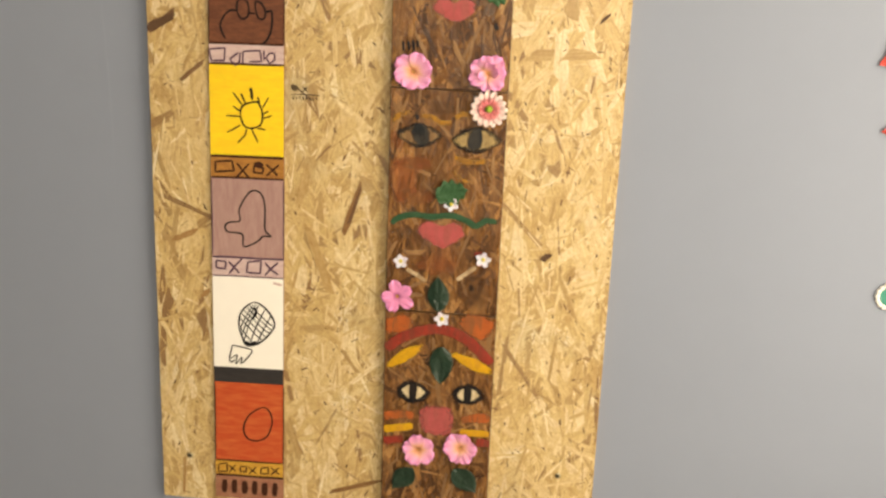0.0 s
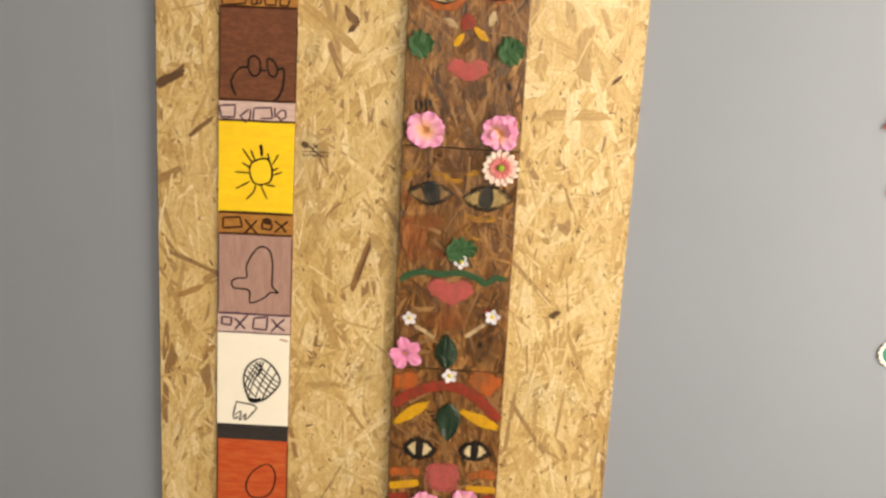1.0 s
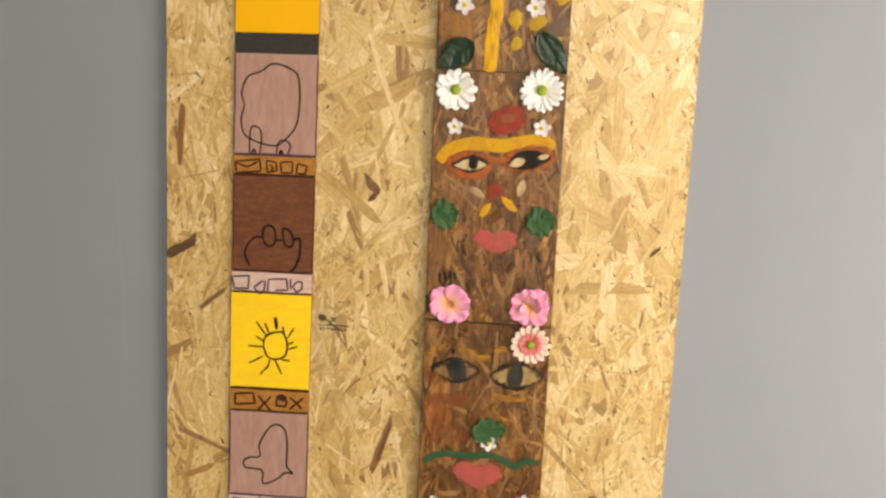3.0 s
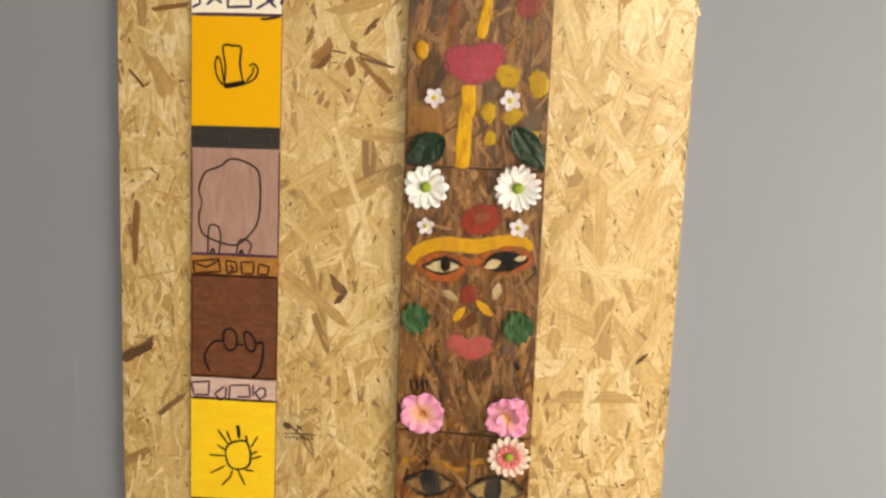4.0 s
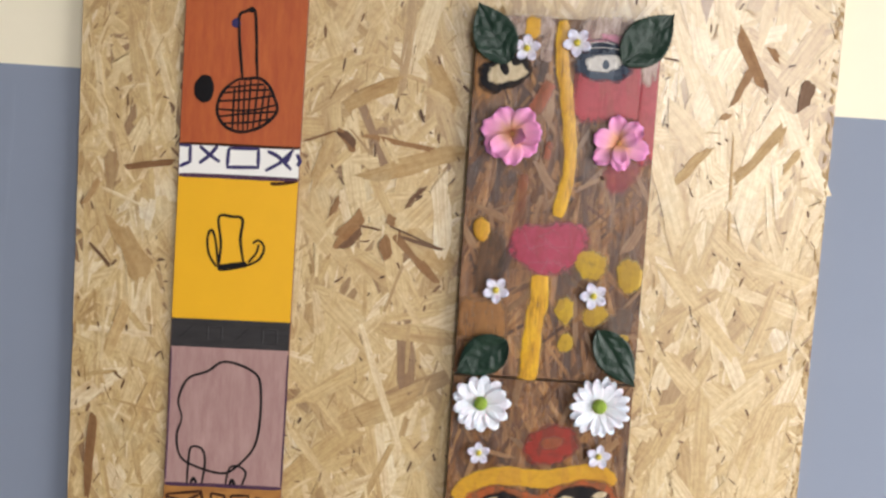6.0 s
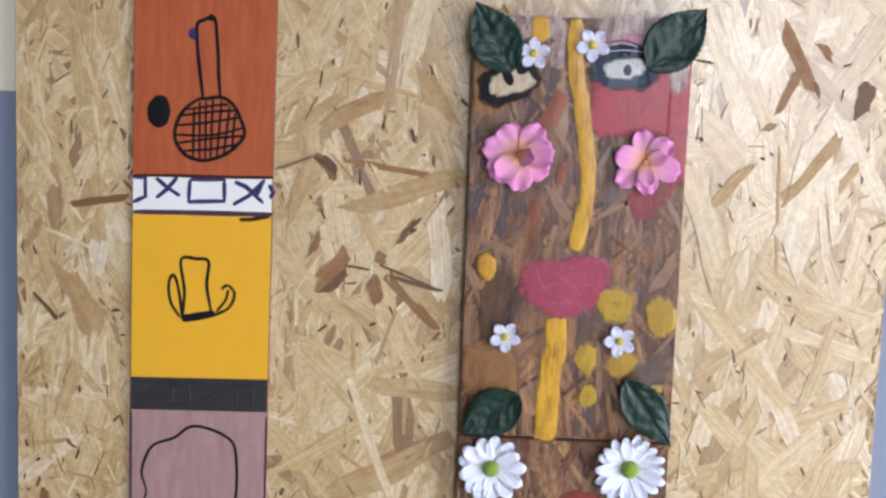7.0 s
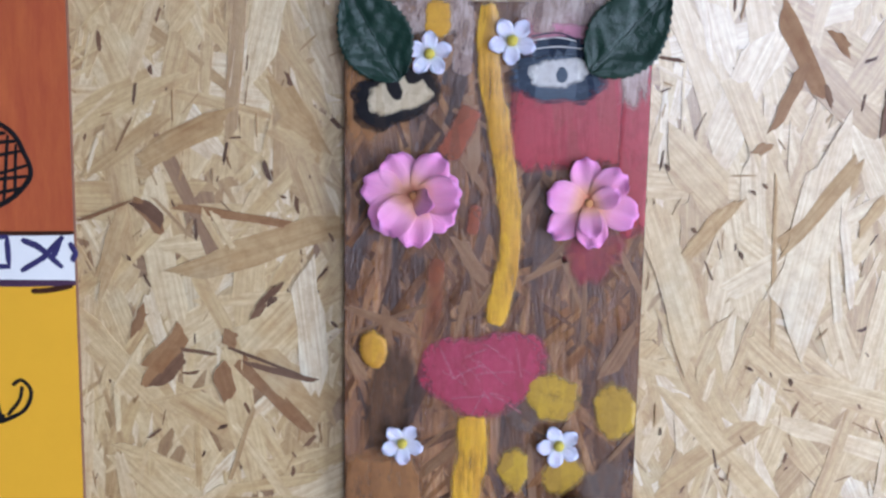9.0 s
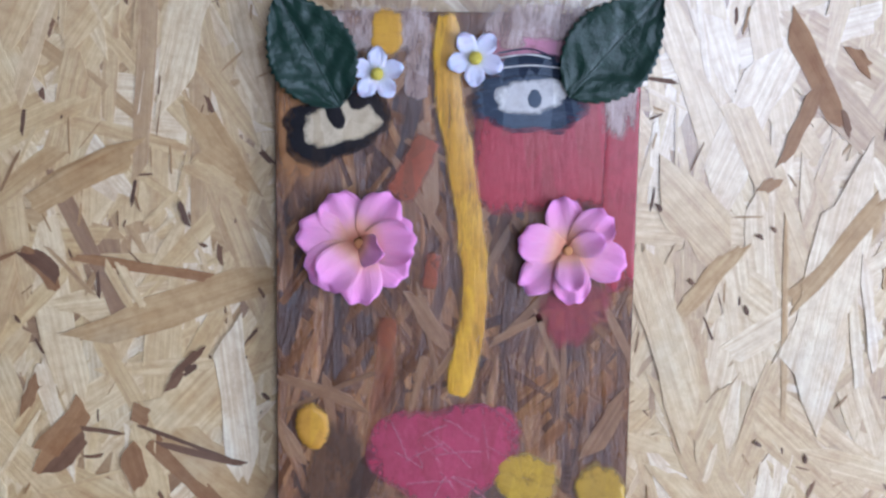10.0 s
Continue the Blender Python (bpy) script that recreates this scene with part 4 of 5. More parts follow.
for k in range(18):
    a, q = scr.uniform(0, 6.28), scr.uniform(0, 1) ** 0.5
    x, z = 0.3125 + 0.024 * q * math.cos(a), 1.3925 + 0.016 * q * math.sin(a)
    t, l = scr.choice((-0.6, -0.5, 1.1, 1.9, 0.2)) + scr.gauss(0, 0.2), scr.uniform(0.004, 0.011)
    brush([(x - l * math.cos(t), z - l * math.sin(t)), (x, z + 0.0006), (x + l * math.cos(t), z + l * math.sin(t))], scr.uniform(0.0004, 0.0008), P_GLINT, top_plank, 4, 0.8, "glint_stroke")
dab((0.3339, 1.3757), 0.0110, 0.0120, P_GREY, top_plank, 0, 0.3, name="grey_wash", wob=0.2)
dab((0.3759, 1.3354), 0.0130, 0.0150, P_GREY, top_plank, 0, 0.2, name="grey_wash", wob=0.2)
brush([(0.3072, 1.3727), (0.3071, 1.3513), (0.3050, 1.3273), (0.3038, 1.3032), (0.3027, 1.2833)], 0.0175, P_YEL, top_plank, 3, 0.25, "yellow_stripe", 0.0009)
blob("yellow_dab", (0.2566, 1.4067), 0.0072, 0.0106, P_YELH, top_plank, PAINT - 0.0002, 0.1, 0.0012, 0.06, "thick glossy yellow dab")
for c, rx, rz in (((0.3481, 1.3830), 0.0135, 0.0125), ((0.3806, 1.3760), 0.0115, 0.0145), ((0.3292, 1.3440), 0.0080, 0.0115), ((0.3544, 1.3417), 0.0110, 0.0105), ((0.3318, 1.3171), 0.0065, 0.0090), ((0.3788, 1.3235), 0.0050, 0.0040)):
    dab(c, rx * 1.06, rz * 1.06, P_OLIVE, top_plank, 2, name="yellow_dab", wob=0.14)
dab((0.3469, 1.5569), 0.0200, 0.0060, P_BLUE, top_plank, 3, 0.05, name="blue_wash", wob=0.2)
dab((0.3458, 1.5438), 0.0225, 0.0130, P_BLUE, top_plank, 4, -0.05, name="painted_eye", square=0.7, wob=0.16)
for k in range(5):
    brush([(0.3275 + 0.001 * k, 1.5545 + 0.0022 * k), (0.3440, 1.5565 + 0.0022 * k), (0.3600 - 0.002 * k, 1.5560 + 0.0018 * k)], 0.0007, P_WHITE if k % 2 else P_BLUE, top_plank, 5, 0.6, "lash_stroke")
dab((0.3457, 1.5463), 0.0148, 0.0072, P_WHITE, top_plank, 6, 0.05, name="painted_eye_white", square=0.75, wob=0.12)
dab((0.3473, 1.5452), 0.0030, 0.0038, P_BLUE, top_plank, 8, 0.0, name="painted_pupil")
dab((0.2661, 1.5331), 0.0210, 0.0140, P_BLACK, top_plank, 4, 0.30, name="painted_eye", square=0.7, wob=0.14)
dab((0.2683, 1.5341), 0.0150, 0.0086, P_CREAM, top_plank, 6, 0.32, name="painted_eye_white", square=0.7, wob=0.14)
dab((0.2663, 1.5375), 0.0036, 0.0058, P_BLACK, top_plank, 8, 0.5, name="painted_pupil")
dab((0.2757, 1.5440), 0.0045, 0.0042, P_BLACK, top_plank, 8, 0.0, name="painted_spot")

M_TANSTAIN = wood_strands("light_stained_strands", [(0.0, (0.24, 0.135, 0.06)), (1.0, (0.36, 0.215, 0.10))], 0.4, 0.5, False, 0.7)
for plank, k in ((top_plank, 3), (mask_plank, 2), (heart_plank, 1), (low_plank, 0)):
    z0, z1 = SEAMS[k], SEAMS[k + 1]
    r3 = random.Random(70 + k)
    ar = (PX0 + 0.0006, PX1 - 0.0006, z0 + 0.0012, z1 - 0.0012)
    tagged(strand_layer("light_strand_field", scatter(r3, 34, ar, (0.015, 0.06, 0.03), (0.0015, 0.008, 0.003), PY - 0.00005, 0.00005, 0.001), M_TANSTAIN, plank, ar, r3, 0.0003), kind="stuff")
for (a, b), W in (([(0.2421, 1.4282), (0.2790, 1.4139)], 0.0055), ([(0.2984, 1.4639), (0.3136, 1.4410)], 0.0080), ([(0.3745, 1.3944), (0.3887, 1.4200)], 0.0085), ([(0.3505, 1.4573), (0.3611, 1.4284)], 0.0025), ([(0.3318, 1.4433), (0.3581, 1.4574)], 0.0040)):
    tagged(strand_layer("light_strand", [((a[0] + b[0]) / 2, (a[1] + b[1]) / 2, math.hypot(b[0] - a[0], b[1] - a[1]), W, math.atan2(b[1] - a[1], b[0] - a[0]), PY - 0.0001, 0.0, 0.0)], M_TANSTAIN, top_plank, (PX0, PX1, 1.286, 1.579), r3, 0.0004), "pale tan strand")

# mask plank
brush([(0.2492, 1.1783), (0.2612, 1.1924), (0.2799, 1.2006), (0.3055, 1.2011), (0.3246, 1.2011), (0.3484, 1.2071), (0.3672, 1.2091), (0.3819, 1.1994)], 0.0165, P_YELH, mask_plank, 1, 0.5, "yellow_brow")
dab((0.2854, 1.1760), 0.0300, 0.0175, P_ORNG, mask_plank, 2, 0.08, name="orange_ring")
dab((0.3549, 1.1874), 0.0315, 0.0165, P_ORNG, mask_plank, 2, 0.17, name="orange_ring")
brush([(0.3065, 1.1856), (0.3169, 1.1830), (0.3282, 1.1858)], 0.0080, P_ORNG, mask_plank, 2, 0.3, "orange_stroke")
dab((0.2866, 1.1774), 0.0220, 0.0105, P_BLACK, mask_plank, 4, 0.10, name="painted_eye", point=0.55)
dab((0.2866, 1.1769), 0.0185, 0.0070, P_CREAM, mask_plank, 6, 0.10, name="painted_eye_white", point=0.5)
dab((0.2897, 1.1800), 0.0058, 0.0092, P_BLACK, mask_plank, 8, 0.0, name="painted_pupil")
dab((0.3532, 1.1859), 0.0270, 0.0115, P_BLACK, mask_plank, 4, 0.17, name="painted_eye", point=0.5)
dab((0.3405, 1.1823), 0.0105, 0.0050, P_CREAM, mask_plank, 6, 0.38, name="painted_eye_white", point=0.4)
dab((0.3699, 1.1904), 0.0070, 0.0032, P_CREAM, mask_plank, 6, 0.25, name="painted_eye_white", point=0.4)
dab((0.3263, 1.2304), 0.0245, 0.0175, P_DKRED, mask_plank, 2, 0.25, name="red_ring")
dab((0.3267, 1.2322), 0.0115, 0.0055, P_RUST, mask_plank, 4, 0.25, name="rose_dab", wob=0.15)
dab((0.3169, 1.1471), 0.0110, 0.0100, P_DKRED, mask_plank, 1, 0.0, name="red_dab", wob=0.2)
dab((0.2955, 1.1455), 0.0115, 0.0048, P_TAN, mask_plank, 1, -0.60, name="tan_stroke", point=0.5, wob=0.12)
dab((0.3464, 1.1525), 0.0112, 0.0056, P_TAN, mask_plank, 1, 1.25, name="tan_stroke", point=0.4, wob=0.12)
dab((0.3060, 1.1245), 0.0108, 0.0046, P_YELH, mask_plank, 1, 1.01, name="yellow_stroke", point=0.35, wob=0.12)
dab((0.3330, 1.1335), 0.0135, 0.0050, P_YELH, mask_plank, 1, -0.80, name="yellow_stroke", point=0.35, wob=0.12)
dab((0.3196, 1.0901), 0.0270, 0.0165, P_ROSE, mask_plank, 2, 0.03, name="rose_mouth", heart=0.55, vee=0.40, wob=0.05)
for seg in ([(0.2555, 1.0478), (0.2573, 1.0344)], [(0.2625, 1.0484), (0.2641, 1.0358)], [(0.2684, 1.0497), (0.2697, 1.0369)], [(0.2742, 1.0494), (0.2748, 1.0400)]):
    brush(seg, 0.0036, P_BLACK, mask_plank, 0, 0.4, "dark_streak")
dab((0.3719, 1.0706), 0.0030, 0.0048, P_BLACK, mask_plank, 0, 0.2, name="dark_knot", wob=0.2)
dab((0.3634, 1.0907), 0.0075, 0.0110, P_GREY, mask_plank, 0, -0.4, name="dark_wash", wob=0.2)

# heart plank
brush([(0.2446, 0.9440), (0.2545, 0.9539), (0.2676, 0.9578)], 0.0075, P_BROW, heart_plank, 1, 0.5, "yellow_brow")
brush([(0.2822, 0.9543), (0.2959, 0.9533), (0.3086, 0.9461), (0.3210, 0.9483)], 0.0075, P_BROW, heart_plank, 1, 0.5, "yellow_brow")
brush([(0.3258, 0.9529), (0.3342, 0.9592), (0.3415, 0.9576)], 0.0070, P_BROW, heart_plank, 1, 0.5, "yellow_brow")
dab((0.2801, 0.9284), 0.0290, 0.0165, P_BLACK, heart_plank, 1, 0.05, name="painted_eye", point=0.4, wob=0.1)
dab((0.2801, 0.9284), 0.0262, 0.0140, P_EYEBROWN, heart_plank, 2, 0.05, name="painted_eye_white", point=0.5, wob=0.1)
dab((0.2821, 0.9300), 0.0130, 0.0165, P_SLATE, heart_plank, 5, 0.1, name="painted_pupil", wob=0.12)
dab((0.2770, 0.9522), 0.0028, 0.0036, P_BLACK, heart_plank, 3, 0.0, name="painted_spot")
dab((0.3538, 0.9262), 0.0335, 0.0175, P_BLACK, heart_plank, 1, 0.02, name="painted_eye", point=0.4)
dab((0.3544, 0.9262), 0.0300, 0.0142, P_EYETAN, heart_plank, 3, 0.02, name="painted_eye_white", point=0.4)
dab((0.3523, 0.9273), 0.0108, 0.0162, P_SLATE, heart_plank, 5, -0.1, name="painted_pupil", wob=0.1)
dab((0.2768, 0.8920), 0.0220, 0.0110, P_ORANGEWASH, heart_plank, 0, 0.1, name="orange_wash", wob=0.2)
dab((0.2782, 0.8475), 0.0260, 0.0120, P_ORANGEWASH, heart_plank, 0, 0.1, name="orange_wash", wob=0.2)
dab((0.2525, 0.9209), 0.0090, 0.0150, P_ORANGEWASH, heart_plank, 0, 0.2, name="orange_wash", wob=0.2)
brush([(0.3269, 0.9039), (0.3441, 0.8972), (0.3687, 0.9005)], 0.0085, P_BROW, heart_plank, 1, 0.6, "yellow_stroke")
dab((0.2626, 0.8707), 0.0200, 0.0420, P_ORANGEWASH, heart_plank, 0, 0.1, name="orange_wash", wob=0.25)
dab((0.3065, 0.9649), 0.0160, 0.0110, P_UMBERTHIN, heart_plank, 0, 0.2, name="umber_wash", wob=0.25)
dab((0.3129, 0.7605), 0.0330, 0.0200, P_ORANGEWASH, heart_plank, 0, 0.1, name="orange_wash", wob=0.25)
dab((0.3590, 0.7233), 0.0270, 0.0210, P_UMBERTHIN, heart_plank, 0, 0.1, name="umber_wash", wob=0.25)
brush([(0.3270, 0.8861), (0.3348, 0.8752), (0.3482, 0.8694)], 0.0050, P_BROW, heart_plank, 1, 0.6, "tan_stroke")
brush([(0.2469, 0.8087), (0.2551, 0.8169), (0.2744, 0.8228), (0.2998, 0.8214), (0.3250, 0.8246), (0.3444, 0.8198), (0.3581, 0.8124), (0.3710, 0.8206), (0.3853, 0.8194)], 0.0088, P_GREEN, heart_plank, 3, 0.4, "green_line")
dab((0.3131, 0.7992), 0.0325, 0.0200, P_ROSE, heart_plank, 2, 0.0, name="red_heart", heart=0.5, vee=0.55, wob=0.05)
dab((0.2616, 0.7973), 0.0160, 0.0080, P_UMBERTHIN, heart_plank, 0, -0.2, name="dark_wash", wob=0.2)
brush([(0.2685, 0.7474), (0.2822, 0.7403), (0.2953, 0.7318)], 0.0060, P_TAN, heart_plank, 1, 0.4, "tan_stroke")
brush([(0.3358, 0.7366), (0.3491, 0.7469), (0.3611, 0.7571)], 0.0060, P_TAN, heart_plank, 1, 0.4, "tan_stroke")
dab((0.3650, 0.7734), 0.0080, 0.0050, P_DKRED, heart_plank, 0, 0.0, name="dark_wash", wob=0.2)
dab((0.3559, 0.7268), 0.0040, 0.0045, P_BLACK, heart_plank, 0, 0.0, name="dark_knot", wob=0.25)

# low plank
dab((0.2600, 0.6682), 0.0210, 0.0145, P_ORNG, low_plank, 0, 0.3, name="orange_wash", square=0.7, wob=0.15)
dab((0.3657, 0.6731), 0.0230, 0.0170, P_ORNG, low_plank, 0, -0.4, name="orange_wash", square=0.7, wob=0.15)
brush([(0.2435, 0.6320), (0.2621, 0.6474), (0.2877, 0.6601), (0.3163, 0.6655), (0.3407, 0.6600), (0.3640, 0.6441), (0.3878, 0.6201)], 0.0165, P_DKRED, low_plank, 2, 0.3, "dark_red_arch")
dab((0.2688, 0.6232), 0.0290, 0.0092, P_YELH, low_plank, 3, 0.64, name="yellow_brow", point=0.2, wob=0.12)
dab((0.3622, 0.6190), 0.0310, 0.0092, P_YELH, low_plank, 3, -0.45, name="yellow_brow", point=0.2, wob=0.12)
for c, k in (((0.2827, 0.5709), 1.0), ((0.3580, 0.5729), 0.95)):
    dab(c, 0.0235 * k, 0.0172 * k, P_BLACK, low_plank, 2, 0.05, name="painted_eye", point=0.2)
    dab(c, 0.0170 * k, 0.0108 * k, P_CREAM, low_plank, 4, 0.05, name="painted_eye_white", point=0.3)
    brush([(c[0], c[1] + 0.0130), (c[0] - 0.0004, c[1]), (c[0] - 0.001, c[1] - 0.0130)], 0.0105, P_BLACK, low_plank, 6, 0.3, "painted_pupil")
brush([(0.2433, 0.5316), (0.2619, 0.5359), (0.2853, 0.5359)], 0.0135, P_ORNG, low_plank, 1, 0.4, "orange_stroke")
brush([(0.3504, 0.5348), (0.3688, 0.5384), (0.3893, 0.5402)], 0.0145, P_ORNG, low_plank, 1, 0.4, "orange_stroke")
brush([(0.2431, 0.5119), (0.2624, 0.5156), (0.2842, 0.5199)], 0.0120, P_YELH, low_plank, 2, 0.5, "yellow_stroke")
brush([(0.3490, 0.5165), (0.3682, 0.5161), (0.3904, 0.5167)], 0.0105, P_YELH, low_plank, 2, 0.5, "yellow_stroke")
brush([(0.2435, 0.4934), (0.2566, 0.4967), (0.2707, 0.4993)], 0.0130, P_DKRED, low_plank, 1, 0.3, "dark_red_stroke")
brush([(0.3725, 0.5029), (0.3812, 0.5024), (0.3911, 0.5026)], 0.0130, P_DKRED, low_plank, 1, 0.3, "dark_red_stroke")
dab((0.3162, 0.5312), 0.0245, 0.0215, P_ROSE, low_plank, 1, 0.0, name="rose_halo", square=0.65)
dab((0.3162, 0.5312), 0.0205, 0.0185, P_ROSE, low_plank, 3, 0.0, name="rose_nose", square=0.55, wob=0.05)


# ---- flowers and leaves ----
def petal(name, R, W, lift, cup, ruffle, mat, parent, turn, tilt=0.0, tip=0.55, seed=0, r0=0.1, nu=7, nv=8, frill=0.0):
    """One petal along x from the flower's middle, turned about z."""
    rr = random.Random(seed)
    a, b = rr.uniform(0, 6), rr.uniform(-0.15, 0.15)

    def fn(s, t):
        q = 2 * t - 1
        w = W * (math.sin(math.pi * min(1, 0.10 + 0.62 * s)) ** 0.8) * (1 - 0.16 * max(0, s - 0.75) / 0.25 * tip)
        r = R * (r0 + (1 - r0) * s * (1 - tip * 0.30 * abs(q) ** 2.6 * s * s))
        r += R * frill * math.sin(4.2 * math.pi * t + 2 * a) * s ** 4
        z = lift * s + cup * (q * q) * s + ruffle * math.sin(3.3 * math.pi * t + a) * s * s - 0.25 * lift * s ** 3 + 0.0005
        return (r * math.cos(b * q), q * w / 2, z)

    V, F, U = shell(fn, nu, nv, 0.0003)
    m = Matrix.Rotation(turn, 4, "Z") @ Matrix.Rotation(-tilt, 4, "Y")
    V = [m @ Vector(v) for v in V]
    return mesh_object(name, V, F, mat, parent, U, True)


def flower_base(name, c, depth, label, group):
    ob = empty(name, pose(c[0], depth, c[1], 90, 0, 0))
    return tagged(ob, label, "artificial flower", group)


def pink_flower(c, R, seed, n=6, turn=0.0, open_=0.5, slim=1.0, label="pink fabric flower with ruffled petals and a yellowish heart", mat=F_PINK):
    f = flower_base("pink_flower", c, PAINT - 0.0006, label, "pink flowers on the planks")
    rr = random.Random(seed)
    for k in range(n):
        petal("petal", R * rr.uniform(0.90, 1.06), R * rr.uniform(0.86, 1.0) * 6 / n * slim, R * 0.22 * open_ + R * 0.07 * (k % 2), R * 0.02, R * 0.055, mat, f, turn + 2 * math.pi * (k + rr.uniform(-0.12, 0.12)) / n, rr.uniform(-0.03, 0.1), 0.45, seed * 17 + k, 0.1, 9, 12, 0.025)
    dome("flower_eye", R * 0.085, R * 0.03, M_EYE_O, f, 10, R * 0.05)
    return f


def double_pink(c, R, seed, turn, folds):
    """A fuller pink flower, with petals folded over its middle."""
    f = pink_flower(c, R, seed, 7, turn, 0.45, 1.0, "full pink fabric flower with a petal folded over its heart")
    for k, (a, size, tilt) in enumerate(folds):
        petal("inner_petal", R * size, R * size * 0.85, R * 0.25, R * 0.16, R * 0.05, F_PINK, f, a, tilt, 0.5, seed * 31 + k, 0.05, 9, 12, 0.035)
    return f


double_pink((0.2763, 1.4851), 0.0250, 3, 0.2, ((-0.35, 0.66, 0.62), (0.1, 0.95, 0.10), (4.0, 0.90, 0.06)))
f = pink_flower((0.3627, 1.4830), 0.0240, 4, 6, 1.75, 0.45, 0.76, "pink fabric flower with separate cupped petals and orange heart")
petal("inner_petal", 0.0175, 0.013, 0.004, 0.002, 0.001, F_PINK, f, -1.5, 0.25, 0.5, 77, 0.05)
petal("inner_petal", 0.0165, 0.012, 0.0035, 0.002, 0.001, F_PINK, f, 0.4, 0.2, 0.5, 78, 0.05)
pink_flower((0.2701, 1.0097), 0.0250, 5, 6, 0.3, 0.5)
double_pink((0.3645, 1.0129), 0.0250, 6, 0.9, ((1.2, 0.75, 0.35), (0.3, 0.7, 0.3), (3.6, 0.6, 0.3)))
pink_flower((0.2926, 0.4852), 0.0245, 7, 5, 0.6, 0.5, 0.84)
pink_flower((0.3508, 0.4925), 0.0250, 8, 6, 0.1, 0.5, 0.92)
pink_flower((0.2573, 0.7088), 0.0240, 9, 5, 1.9, 0.2, 0.66, "flat bright pink fabric flower with five separate petals", F_BRIGHT)


def daisy(c, R, n, seed, label):
    f = flower_base("daisy", c, PAINT - 0.0006, label, "white daisies on the plank")
    rr = random.Random(seed)
    for k in range(n):
        petal("petal", R * rr.uniform(0.94, 1.04), R * 7.3 / n, R * 0.15 + R * 0.05 * (k % 2), R * 0.05, R * 0.02, F_WHITE, f, 2 * math.pi * (k + rr.uniform(-0.15, 0.15)) / n, rr.uniform(0, 0.08), 0.75, seed * 13 + k, 0.12, 6, 5)
    dome("flower_eye", R * 0.235, R * 0.26, M_EYE_G, f, 16, R * 0.04)
    return f


daisy((0.2655, 1.2623), 0.0245, 13, 2, "white fabric daisy with thirteen petals and green eye")
daisy((0.3636, 1.2661), 0.0258, 18, 3, "dense white fabric daisy with a green eye")

g = flower_base("gerbera", (0.3681, 0.9678), PAINT - 0.0010, "blush fabric gerbera with a coral ring and green eye", "flowers on the heart plank")
for k in range(15):
    petal("petal", 0.0240 * (1 + 0.03 * math.sin(k * 5)), 0.0112, 0.0045, 0.001, 0.0005, F_GERB, g, 2 * math.pi * k / 15, 0.02 * (k % 2), 0.7, 300 + k, 0.12, 6, 5)
for k in range(12):
    petal("inner_petal", 0.0145, 0.0085, 0.0040, 0.001, 0.0003, F_GERBIN, g, 2 * math.pi * (k + 0.4) / 12, 0.10, 0.7, 330 + k, 0.12, 4, 4)
dome("flower_eye", 0.0048, 0.0060, M_EYE_G, g, 14, 0.002)


def small_flower(c, R, seed, turn, label="tiny pale lilac fabric blossom with a yellow eye"):
    f = flower_base("small_blossom", c, PAINT - 0.0006, label, "small blossoms on the planks")
    for k in range(5):
        petal("petal", R, R * 0.72, R * 0.20, R * 0.10, R * 0.03, F_LILAC, f, turn + 2 * math.pi * k / 5, 0.03 * (k % 2), 0.7, seed * 7 + k, 0.1, 5, 5)
    dome("flower_eye", R * 0.24, R * 0.28, M_EYE_Y, f, 10, R * 0.05)
    return f


for k, (c, R, turn) in enumerate((((0.2831, 1.5544), 0.0112, 0.3), ((0.3228, 1.5613), 0.0118, 0.9), ((0.2716, 1.3574), 0.0112, 1.0), ((0.3518, 1.3576), 0.0115, 0.7), ((0.2667, 1.2200), 0.0098, 0.4),
                                   ((0.3664, 1.2233), 0.0105, 0.2), ((0.3249, 0.8402), 0.0102, 0.9), ((0.2608, 0.7584), 0.0100, 0.5), ((0.3701, 0.7676), 0.0108, 0.1), ((0.3184, 0.6809), 0.0108, 0.6))):
    small_flower(c, R, k + 1, turn)


